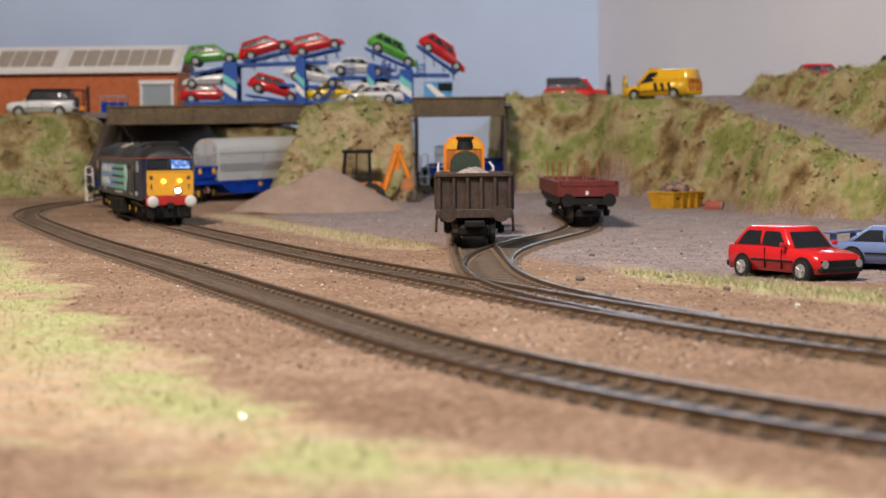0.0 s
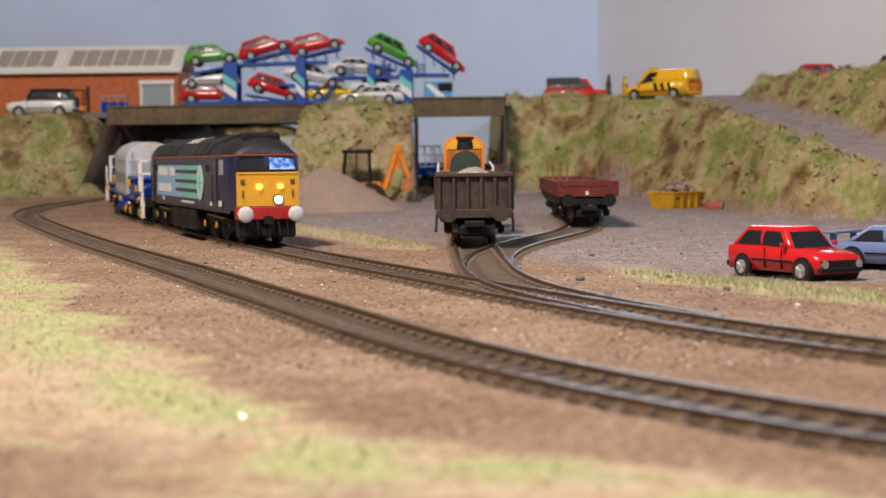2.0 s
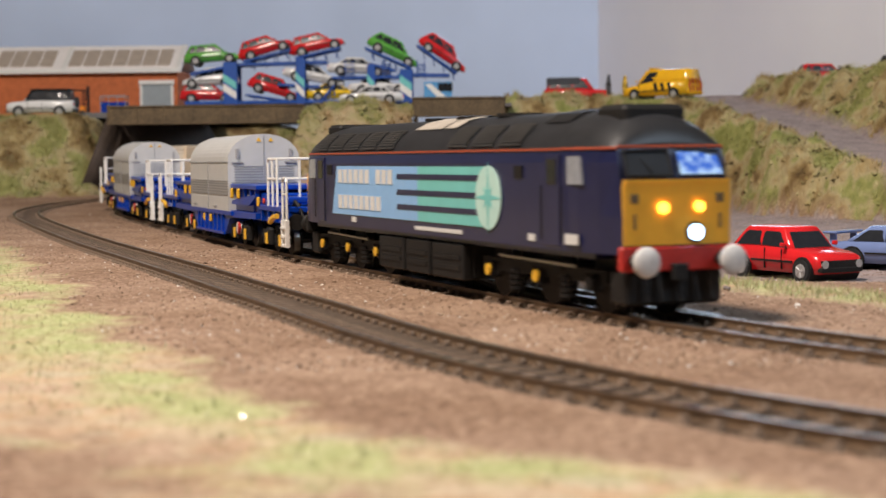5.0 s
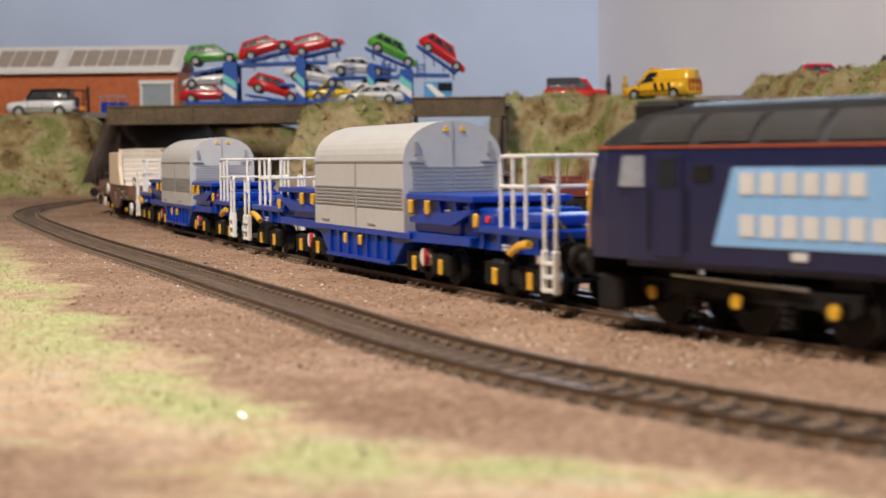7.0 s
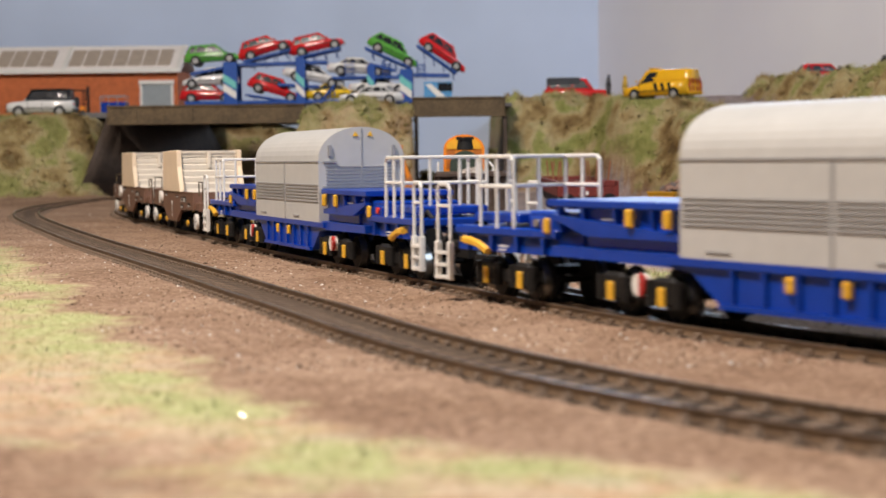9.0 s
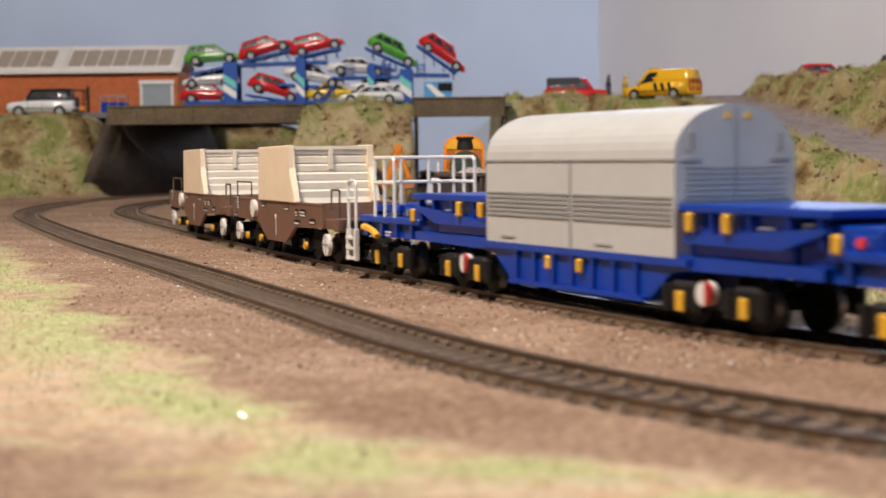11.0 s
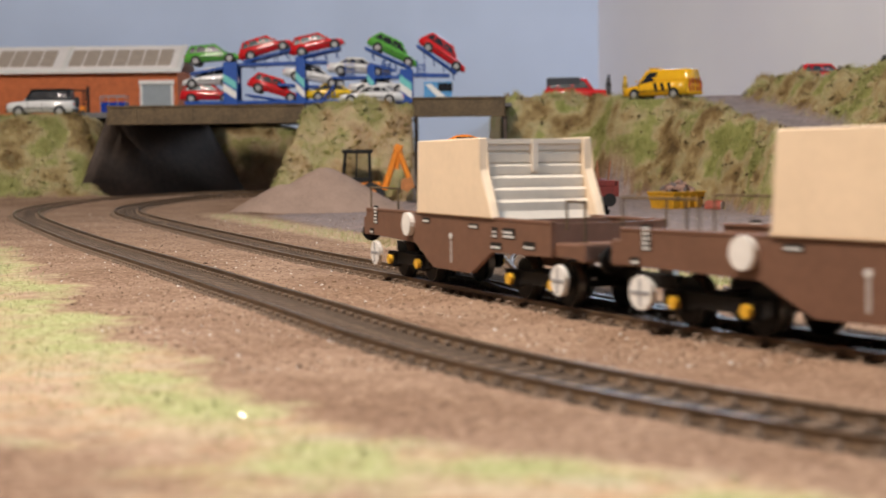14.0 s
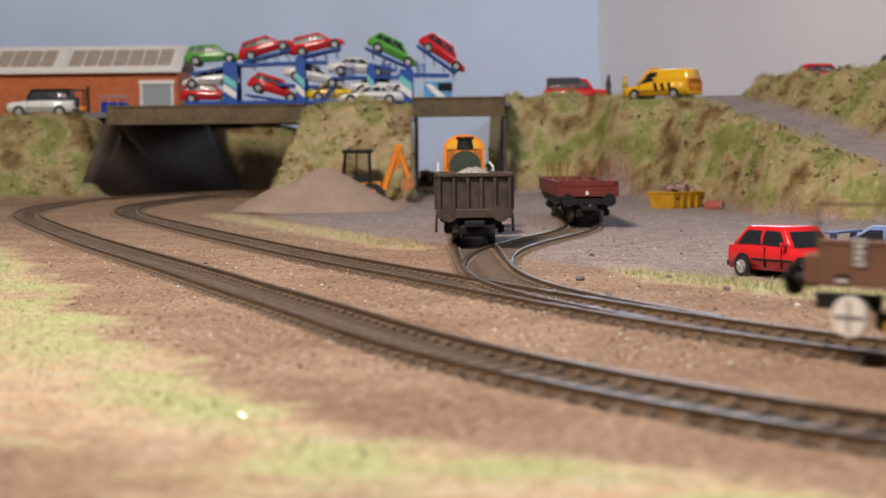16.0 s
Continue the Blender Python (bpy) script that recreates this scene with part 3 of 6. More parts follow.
        box(g, s * 124 - 1.4, s * 124 + 1.4, -2, 2, 9, 13, 0.3)
        part("coupling", g, BLACK, t, "black pipes and coupling hook")
    for s in (-1, 1):  # each side
        y = s * 17.95
        for e in (-1, 1):
            g = bmesh.new()
            box(g, e * 94 - 4.2, e * 94 + 4.2, y - 0.25, y + 0.25, 16.2, 38.6, 0.15)
            d = part("cab_door", g, NAVY, t)
            g = bmesh.new()
            box(g, e * 94 - 2.6, e * 94 + 2.6, y - 0.4, y + 0.4, 31.2, 37.4)
            part("door_window", g, GLASS, d)
            g = bmesh.new()
            for dx in (-5.6, 5.6):
                rod(g, (e * 94 + dx, y + s * 0.5, 17.5), (e * 94 + dx, y + s * 0.5, 31), 0.2, 6)
            part("grab_rail", g, BLACK, d)
            g = bmesh.new()
            prism(g, [(e * 101.5, 31.3), (e * 109.5, 31.3), (e * 108.2, 38.0), (e * 101.5, 38.0)], y * 0.955, y * 0.992, "y")
            part("side_window", g, CABIN, t)
        pan = bmesh.new()
        x0, x1 = -80, 3
        prism(pan, [(-81, 19.2), (2, 19.2), (2, 35.5), (-75.5, 35.5)], y, y + s * 0.18, "y")
        logo = part("livery_panel", pan, SKYBLUE, t, "light blue panel with white lettering bars")
        g = bmesh.new()
        prism(g, [(2, 19.2), (56, 19.2), (56, 35.5), (2, 35.5)], y, y + s * 0.17, "y")
        part("livery_stripe", g, TEAL, t, "teal livery field")
        for z in (32.4, 27.6, 23.1):
            g = bmesh.new()
            prism(g, [(-16, z - 0.8), (50, z - 0.8), (50, z + 0.8), (-15.3, z + 0.8)], y + s * 0.1, y + s * 0.32, "y")
            part("livery_bar", g, NAVY, logo)
        g = bmesh.new()
        prism(g, [(55 + 8.5 * math.cos(a * math.pi / 12), 27.2 + 8.6 * math.sin(a * math.pi / 12)) for a in range(24)], y + s * 0.1, y + s * 0.36, "y")
        part("livery_disc", g, PALETEAL, t, "pale teal disc")
        g = bmesh.new()
        prism(g, [(55 + (9.5 if a % 4 == 0 else 4.2 if a % 2 == 0 else 2) * math.cos(a * math.pi / 8), 27.2 + (9.5 if a % 4 == 0 else 4.2 if a % 2 == 0 else 2) * math.sin(a * math.pi / 8)) for a in range(16)], y + s * 0.3, y + s * 0.45, "y")
        part("livery_star", g, TEAL, t)
        for x0, x1, z0, n in ((-73.5, -18.5, 29.9, 10), (-73.5, -29.5, 21.3, 8)):
            w = (x1 - x0) / n
            for k in range(n):
                if n == 10 and k == 6:
                    continue
                g = bmesh.new()
                prism(g, [(x0 + k * w, z0), (x0 + k * w + w * .74, z0), (x0 + k * w + w * .74, z0 + 4.5), (x0 + k * w, z0 + 4.5)], y + s * 0.1, y + s * 0.4, "y")
                part("letter_bar", g, LETTER, logo)
        g = bmesh.new()
        box(g, -1, 36, y - 0.1, y + 0.22, 16.6, 17.7)
        part("name_plate", g, LETTER, t, "grey name plate")
        for x in (-94, -60, 80, 101):
            g = bmesh.new()
            box(g, x, x + (4 if x < 100 else 7), y - 0.2, y + 0.15, 16.9, 18.6 if x < 100 else 19.4)
            part("number_bar", g, LETTER, t)
        for x in (-84, 74):
            g = bmesh.new()
            box(g, x - 2.6, x + 2.6, y - 0.2, y + 0.12, 32.6, 35.8)
            part("side_grille", g, BLACK, t)
    for s in (-1, 1):
        for x0, x1 in ((-36, -14), (-12, 8), (10, 34)):
            tank = bmesh.new()
            box(tank, x0, x1, s * 15.5 - 1.5, s * 15.5 + 1.5, 3.4, 13.6, 0.5)
            for z in (6, 9):
                box(tank, x0 + 2, x1 - 2, s * 17.1 - 0.2, s * 17.1 + 0.2, z, z + 1.4)
            part("battery_box", tank, BLACK, t)
    tank = bmesh.new()
    box(tank, -36, 34, -14, 14, 3.6, 13.8, 0.5)
    part("fuel_tank", tank, BLACK, t, "black underframe fuel tank")
    bogies = []
    for x in (76, -76):
        bg = part("bogie", bogie_frame(29, 7.5, 11.4, True), BLACK, t, "black six-wheel bogie", at=mm(x, 0, 0))
        ws = [wheelset(bg, k, 7.5) for k in (-29, 0, 29)]
        for k in (-29, 0, 29):
            for s in (-1, 1):
                g = bmesh.new()
                rod(g, (k, s * 13.6, 7.5), (k, s * 14.7, 7.5), 1.6, 10)
                part("axlebox_cap", g, AXLEYELLOW if k != 29 or x < 0 else BLACK, bg)
        g = bmesh.new()
        for s in (-1, 1):
            rod(g, (-22, s * 14.2, 11.8), (22, s * 14.2, 11.2), 0.45, 6)
        part("brake_pipe", g, STEEL, bg)
        bogies.append((bg, x, ws, 7.5, (-29, 0, 29)))
    return t, bogies


def arch(half, z0, zs, ztop, n=14):
    """Outline of a round-topped cover: straight sides to zs, then an arc."""
    pts = [(-half, z0), (-half, zs)]
    pts += [(-half * math.cos(math.pi * k / n), zs + (ztop - zs) * math.sin(math.pi * k / n) ** 0.9) for k in range(1, n)]
    return pts + [(half, zs), (half, z0)]


def tube_rail(bm, pts, r=0.55):
    for a, b in zip(pts[:-1], pts[1:]):
        rod(bm, a, b, r, 6)


def make_blue_wagon():
    t = thing("flask_wagon", Matrix(), "blue well wagon with a grey round-topped flask cover", "wagon", "blue flask wagons of the train")
    frame_bm = bmesh.new()
    prism(frame_bm, [(-98, 13), (-98, 15.5), (98, 15.5), (98, 13), (52, 12.4), (44, 11.6), (34, 4.4), (-34, 4.4), (-44, 11.6), (-52, 12.4)], -15.5, 15.5, "y")
    fr = part("underframe", frame_bm, WAGONBLUE, t, "blue fish-belly underframe")
    g = bmesh.new()
    for s in (-1, 1):
        for x in range(-30, 31, 10):
            box(g, x - 0.6, x + 0.6, s * 15.9 - 0.5, s * 15.9 + 0.5, 4.6, 13)
        box(g, -52, 52, s * 16 - 0.6, s * 16 + 0.6, 13.2, 15.0)
        box(g, -34, 34, s * 15.9 - 0.7, s * 15.9 + 0.7, 4.2, 5.4)
    part("rib", g, WAGONBLUE, fr)
    for e in (-1, 1):
        g = bmesh.new()
        box(g, min(e * 49, e * 86), max(e * 49, e * 86), -13.6, 13.6, 15.4, 26.0, 0.5)
        prism(g, [(e * 49, 18.4), (e * 84, 18.4), (e * 98, 22.4), (e * 98, 23.4), (e * 49, 20.0)], -15.4, 15.4, "y")
        box(g, min(e * 47, e * 100), max(e * 47, e * 100), -15.6, 15.6, 25.3, 27.2, 0.3)
        dk = part("deck_box", g, WAGONBLUE, t, "blue raised end deck")
        for s in (-1, 1):
            for x in (59, 73, 86, 96):
                k = bmesh.new()
                prism(k, [(s * 13.2, 19.0), (s * 14.4, 19.0), (s * 15.3, 25.4), (s * 13.2, 25.4)], e * x - 0.5, e * x + 0.5, "x")
                part("stiffener", k, WAGONBLUE, dk)
        for s in (-1, 1):
            for x, z, w in ((77, 22.4, 5), (91, 23.6, 3.4), (121, 14.2, 4.5)):
                k = bmesh.new()
                yy = s * (13.7 if z < 23 and x < 100 else 14.7 if x > 100 else 13.7)
                for q in range(2):
                    box(k, e * x - w / 2, e * x + w / 2 - q * 1.2, yy - 0.25, yy + 0.25, z - q * 1.0, z - q * 1.0 + 0.45)
                part("data_bar", k, LETTER, dk)
            k = bmesh.new()
            box(k, e * 107 - 4, e * 107 + 4, s * 11 - 2.6, s * 11 + 2.6, 19.2, 22.6, 0.5)
            bx = part("valve_box", k, WAGONBLUE, t, "small blue valve box on the end platform")
            k = bmesh.new()
            rod(k, (e * 107, s * 13.4, 20.9), (e * 107, s * 14.2, 20.9), 1.1, 12)
            part("valve_cap", k, TAIL if e > 0 else STEEL, bx)
            k = bmesh.new()
            box(k, e * 101 - 1.3, e * 101 + 1.3, s * 14.9 - 0.6, s * 14.9 + 0.6, 18.4, 22.4, 0.4)
            part("lifting_lug", k, AXLEYELLOW, t, "yellow lifting lug")
            k = bmesh.new()
            tube_rail(k, [(e * 138, s * 9, 19), (e * 141, s * 9, 21.5), (e * 146, s * 8, 18), (e * 150, s * 7, 12)], 0.7)
            part("brake_hose", k, BLACK, t, "black brake hose")
        g = bmesh.new()
        box(g, min(e * 98, e * 146), max(e * 98, e * 146), -14.6, 14.6, 17.0, 19.4, 0.4)
        for s in (-1, 1):
            prism(g, [(e * 88, 12.6), (e * 146, 12.6), (e * 146, 17.2), (e * 104, 17.2), (e * 96, 20.2), (e * 88, 20.2)], s * 11.6, s * 13.0, "y")
            for x in (104, 116, 128, 140):
                box(g, e * x - 0.6, e * x + 0.6, s * 13.6 - 0.8, s * 13.6 + 0.8, 12.8, 17.2)
        box(g, min(e * 88, e * 112), max(e * 88, e * 112), -13, 13, 15, 24, 0.6)
        box(g, min(e * 118, e * 140), max(e * 118, e * 140), -12, 12, 20.5, 23, 0.5)
        part("end_platform", g, WAGONBLUE, t)
        for s in (-1, 1):
            y = s * 14.2
            g = bmesh.new()
            tube_rail(g, [(e * 117, y, 19), (e * 117, y, 37.0), (e * 118.2, y, 38.2), (e * 133, y, 38.2)])
            hr = part("handrail", g, WHITE, t, "white tubular handrail")
            g = bmesh.new()
            tube_rail(g, [(e * 117, y, 30.2), (e * 133, y, 30.2)])
            part("middle_rail", g, WHITE, hr)
            g = bmesh.new()
            tube_rail(g, [(e * 125, y, 19), (e * 125, y, 38.2)])
            part("rail_post", g, WHITE, hr)
        g = bmesh.new()
        tube_rail(g, [(e * 133, -14.2, 19), (e * 133, -14.2, 38.2), (e * 133, 14.2, 38.2), (e * 133, 14.2, 19)])
        hr = part("handrail", g, WHITE, t, "white tubular handrail across the wagon's end")
        g = bmesh.new()
        tube_rail(g, [(e * 133, -14.2, 30.2), (e * 133, 14.2, 30.2)])
        part("middle_rail", g, WHITE, hr)
        for y in (-5, 5):
            g = bmesh.new()
            tube_rail(g, [(e * 133, y, 19), (e * 133, y, 38.2)])
            part("rail_post", g, WHITE, hr)
        for s in (-1, 1):
            g = bmesh.new()
            tube_rail(g, [(e * 147, s * 15.4, 12), (e * 147, s * 15.4, 29), (e * 148, s * 15.4, 30.6), (e * 152.4, s * 15.4, 30.6), (e * 153.5, s * 15.4, 29), (e * 153.5, s * 15.4, 12)])
            tube_rail(g, [(e * 147, s * 15.4, 24.5), (e * 153.5, s * 15.4, 24.5)], 0.45)
            ld = part("ladder", g, WHITE, t, "white hooped step ladder")
            for x in (146.4, 152.8):
                k = bmesh.new()
                box(k, min(e * x, e * (x + 1.4)), max(e * x, e * (x + 1.4)), s * 15.4 - 0.9, s * 15.4 + 0.9, 3.8, 14.5, 0.2)
                part("stile", k, WHITE, ld)
            for z in (4.2, 7.6, 11.0):
                k = bmesh.new()
                box(k, min(e * 147, e * 153.8), max(e * 147, e * 153.8), s * 15.4 - 1.2, s * 15.4 + 1.2, z, z + 0.8)
                part("rung", k, WHITE, ld)
            for x in (52, 66):
                k = bmesh.new()
                box(k, e * x - 1.3, e * x + 1.3, s * 15.9 - 0.7, s * 15.9 + 0.7, 21.0, 25.4, 0.4)
                part("lifting_lug", k, AXLEYELLOW, t, "yellow lifting lug")
            k = bmesh.new()
            pts = [(e * (139 - 2.4 * i), s * 16.0, 15.6 - 0.10 * i - 0.035 * i ** 2.6) for i in range(6)]
            tube_rail(k, pts, 1.15)
            part("hose", k, HOSE, t, "yellow hose")
        k = bmesh.new()
        for s in (-1, 1):
            rod(k, (e * 146, s * 11.4, 13.6), (e * 152, s * 11.4, 13.6), 1.4, 10)
            rod(k, (e * 152, s * 11.4, 13.6), (e * 152.8, s * 11.4, 13.6), 3.2, 16)
        box(k, min(e * 140, e * 156), max(e * 140, e * 156), -1.5, 1.5, 7.5, 10)
        part("buffer", k, BLACK, t)
    for s in (-1, 1):
        for x in (-12, 4):
            k = bmesh.new()
            box(k, x - 1.2, x + 1.2, s * 16.4 - 0.6, s * 16.4 + 0.6, 9, 12.6, 0.4)
            part("lifting_lug", k, AXLEYELLOW, t, "yellow lifting lug")
    # cover
    g = bmesh.new()
    prism(g, arch(16.5, 14.6, 37.2, 49.6, 22), -47, 47, "x")
    cover = part("flask_cover", g, FLASKGREY, t, "pale grey ribbed round-topped flask cover", smooth=False)
    for x0 in (-46, 1):
        for s in (-1, 1):
            for k in range(6):
                g = bmesh.new()
                box(g, x0, x0 + 45, s * 16.6 - 0.25, s * 16.6 + 0.25, 22.3 + k * 1.2, 22.7 + k * 1.2)
                part("louvre", g, GROOVE if k % 1 == 0 else FLASKGREY, cover)
    g = bmesh.new()
    box(g, -0.35, 0.35, -16.8, 16.8, 14.6, 37)
    for s in (-1, 1):
        box(g, -47, 47, s * 16.6 - 0.2, s * 16.6 + 0.2, 36.8, 37.3)
        for x in (-38, 12):
            box(g, x, x + 8, s * 16.6 - 0.2, s * 16.6 + 0.2, 16.4, 16.9)
    part("panel_seam", g, GROOVE, cover)
    for e in (-1, 1):
        for k in range(6):
            for y0 in (-13.6, 0.5):
                g = bmesh.new()
                box(g, e * 47 - 0.3, e * 47 + 0.3, y0, y0 + 13.1, 28.6 + k * 1.25, 29.05 + k * 1.25)
                part("louvre", g, GROOVE, cover)
        g = bmesh.new()
        box(g, e * 47 - 0.25, e * 47 + 0.25, -15, 15, 27.5, 28.1)
        box(g, e * 47 - 0.25, e * 47 + 0.25, -0.2, 0.2, 27.5, 49)
        for y in (-12.2, 12.2):
            box(g, e * 47.3 - 0.5, e * 47.3 + 0.5, y - 0.6, y + 0.6, 39, 43)
            box(g, e * 47.3 - 0.5, e * 47.3 + 0.5, y - 0.6 - 2, y + 0.6 + 2, 36.6, 37.2)
        part("end_fitting", g, GROOVE, cover)
        g = bmesh.new()
        for y in (-3.4, 2.2):
            prism(g, [(y, 46.2), (y + 2.2, 46.2), (y + 1.1, 48)], e * 47, e * 47.35, "x")
        part("warning_sign", g, AXLEYELLOW, cover)
    bogies = []
    for x in (123, 61, -61, -123):
        bg = part("bogie", bogie_frame(11, 5.4, 10.8, False), BLACK, t, "black four-wheel bogie", at=mm(x, 0, 0))
        ws = [wheelset(bg, k, 5.4) for k in (-11, 11)]
        for s in (-1, 1):
            for k in (-11, 11):
                g = bmesh.new()
                box(g, k - 4.2, k + 4.2, s * 12.6 - 1.3, s * 12.6 + 1.3, 3.4, 10.2, 0.9)
                rod(g, (k - 5.6, s * 12.9, 3.4), (k - 5.6, s * 12.9, 9.4), 1.5, 10)
                rod(g, (k + 5.6, s * 12.9, 3.4), (k + 5.6, s * 12.9, 9.4), 1.5, 10)
                ab = part("axlebox", g, BLACK, bg, "bulky black sprung axlebox")
                g = bmesh.new()
                box(g, k - 1.5, k + 1.5, s * 14.1 - 0.4, s * 14.1 + 0.4, 3.4, 8.0, 0.3)
                part("axlebox_cover", g, AXLEYELLOW, ab, "yellow axlebox cover")
            if abs(x) == 61:
                g = bmesh.new()
                rod(g, (2 if x < 0 else -2, s * 12.4, 8.0), (2 if x < 0 else -2, s * 14.6, 8.0), 2.7, 16)
                dc = part("brake_disc", g, WHITE, bg, "white round cover")
                g = bmesh.new()
                c0 = 2 if x < 0 else -2
                prism(g, [(c0 + 2.72 * math.cos(a), 8 + 2.72 * math.sin(a)) for a in [math.radians(-80 + 16 * q) for q in range(11)]], s * 13.6, s * 14.75, "y")
                part("disc_mark", g, RED, dc, "red half of the cover")
        bogies.append((bg, x, ws, 5.4, (-11, 11)))
    return t, bogies


def make_brown_wagon():
    t = thing("flask_wagon", Matrix(), "brown low wagon with a cream flask cover and white handwheels", "wagon", "brown flask wagons of the train")
    for s in (-1, 1):
        g = bmesh.new()
        prism(g, [(-74, 13.5), (-74, 21.6), (66, 21.8), (66, 13.0), (29, 12.4), (14, 5.8), (-14, 5.8), (-29, 12.4)], s * 15, s * 16.4, "y")
        box(g, -74, 66, s * 15.6 - 1, s * 15.6 + 1, 21.0, 21.9, 0.2)
        sf = part("side_frame", g, WAGONBROWN, t, "brown fish-belly side frame")
        for x, z, w, h in ((-66, 17.2, 4, 6.2), (-22, 19, 7, 1.4), (14, 18.6, 8, 1.3), (30, 16.6, 4, 3), (37, 16.8, 10, 2.8), (29, 13.6, 9, 1.8), (50, 14.5, 9, 2.0), (-70, 13.9, 4, 1.6)):
            k = bmesh.new()
            box(k, x - 0.4, x + w * 0.75, s * 16.4 - 0.15, s * 16.4 + 0.16, z - 0.3, z + h * 0.9)
            dp = part("data_panel", k, BLACK, sf, "black data panel")
            for q in range(max(1, int(h / 1.1))):
                k = bmesh.new()
                box(k, x, x + w * (0.6 if q % 2 else 0.68), s * 16.4 - 0.3, s * 16.4 + 0.3, z + q * 1.1, z + q * 1.1 + 0.55)
                part("data_bar", k, LETTER, dp)
        k = bmesh.new()
        box(k, -0.3, 0.3, s * 16.4 - 0.15, s * 16.4 + 0.25, 8, 16)
        rod(k, (0, s * 16.3, 15.5), (0, s * 16.7, 15.5), 0.9, 12)
        part("lifting_mark", k, LETTER, sf)
        k = bmesh.new()
        rod(k, (-33, s * 16.2, 17.9), (-33, s * 18, 17.9), 3.6, 18)
        part("handwheel", k, WHITE, t, "white round handwheel")
        for x in (-67.5, 68.5):
            k = bmesh.new()
            rod(k, (x, s * 14.6, 7.4), (x, s * 16, 7.4), 3.9, 18)
            hw = part("handwheel", k, WHITE, t, "white spoked handwheel")
            k = bmesh.new()
            box(k, x - 0.35, x + 0.35, s * 16 - 0.2, s * 16 + 0.25, 4.2, 10.6)
            box(k, x - 3.2, x + 3.2, s * 16 - 0.2, s * 16 + 0.25, 7.05, 7.75)
            part("spoke", k, GROOVE, hw)
    g = bmesh.new()
    box(g, -78, 84, -15.2, 15.2, 13.0, 16.6, 0.4)
    part("floor_plate", g, WAGONBROWN, t)
    g = bmesh.new()
    box(g, -78, -74.2, -16, 16, 13.0, 19.0, 0.4)
    part("headstock", g, WAGONBROWN, t)
    g = bmesh.new()
    box(g, 80, 84, -16.4, 16.4, 12.6, 17.2, 0.4)
    part("headstock", g, WAGONBROWN, t)
    for x in (64, 36, -40):
        g = bmesh.new()
        box(g, x, x + 2, -15, 15, 16, 21.4)
        part("cross_member", g, WAGONBROWN, t)
    for s in (-1, 1):
        g = bmesh.new()
        tube_rail(g, [(-76, s * 14, 17), (-76, s * 14, 28.5), (-50, s * 14, 28.5), (-50, s * 14, 21)], 0.3)
        part("handrail", g, GIRDER, t, "thin brown handrail")
        g = bmesh.new()
        tube_rail(g, [(80, s * 14, 17), (80, s * 14, 27), (70, s * 14, 27), (70, s * 14, 20)], 0.35)
        part("handrail", g, GIRDER, t, "thin brown handrail")
    for s in (-1, 1):
        g = bmesh.new()
        prism(g, [(-26, 21.5), (-24.5, 24), (-24, 43), (22.5, 43.4), (23.2, 34.5), (24.8, 32), (29, 26), (31, 21.5)], s * 14.6, s * 17.2, "y")
        bmesh.ops.bevel(g, geom=list(g.edges), offset=0.35, segments=1, affect="EDGES")
        part("cover_side", g, CREAM, t, "cream cover end panel")
    g = bmesh.new()
    prism(g, [(-22, 21), (-21.5, 42.4), (20.5, 42.8), (21, 34), (26.5, 21)], -14.8, 14.8, "y")
    cv = part("flask_cover", g, PALEGREY, t, "pale grey louvred cover")
    for k in range(6):
        z = 23.2 + k * 3.3
        for e in (-1, 1):
            g = bmesh.new()
            xx = 26 - max(0, min(1, (z - 21) / 13)) * 5.2
            x = xx if e > 0 else -21.8
            prism(g, [(x, z), (x + e * 0.45, z + 0.15), (x + e * 0.45, z + 2.4), (x - e * 0.2, z + 3.1)], -14.6, 14.6, "y")
            part("louvre", g, PALEGREY, cv)
    g = bmesh.new()
    for y in (-0.9,):
        box(g, 20, 22.4, y, y + 1.8, 34, 42.8)
    box(g, 20.4, 21.8, -14.8, 14.8, 41.6, 43)
    part("cover_strap", g, PALEGREY, cv)
    for e in (-1, 1):
        k = bmesh.new()
        x0 = -78 if e < 0 else 84
        for s in (-1, 1):
            rod(k, (x0, s * 11.4, 13.6), (x0 + e * 5, s * 11.4, 13.6), 1.4, 10)
            rod(k, (x0 + e * 5, s * 11.4, 13.6), (x0 + e * 5.8, s * 11.4, 13.6), 3.2, 16)
        box(k, min(x0 - e * 6, x0 + e * 8), max(x0 - e * 6, x0 + e * 8), -1.5, 1.5, 7, 10)
        part("buffer", k, BLACK, t)
    bogies = []
    for x in (48, -46):
        bg = part("bogie", bogie_frame(12.5, 5.6, 10.8, False), BLACK, t, "black four-wheel bogie", at=mm(x, 0, 0))
        ws = [wheelset(bg, k, 5.6) for k in (-12.5, 12.5)]
        for s in (-1, 1):
            for k in (-12.5, 12.5):
                g = bmesh.new()
                rod(g, (k, s * 13.2, 5.6), (k, s * 14.6, 5.6), 1.5, 10)
                part("axlebox_cap", g, AXLEYELLOW, bg, "yellow axlebox cap")
        bogies.append((bg, x, ws, 5.6, (-12.5, 12.5)))
    return t, bogies


# how far along the line the train's reference point has come: seconds, mm
RUN = [(0, 1536), (1.5, 1748), (3.5, 1994), (4.2, 2080), (6.3, 2327), (7, 2411), (9, 2652), (12.5, 3074), (14.5, 3313), (16, 3490)]
TRAIN = []
TRAIN.append((*make_loco(), 123.5, 76.0))
TRAIN.append((*make_blue_wagon(), 422.0, 114.0))
TRAIN.append((*make_blue_wagon(), 754.5, 114.0))
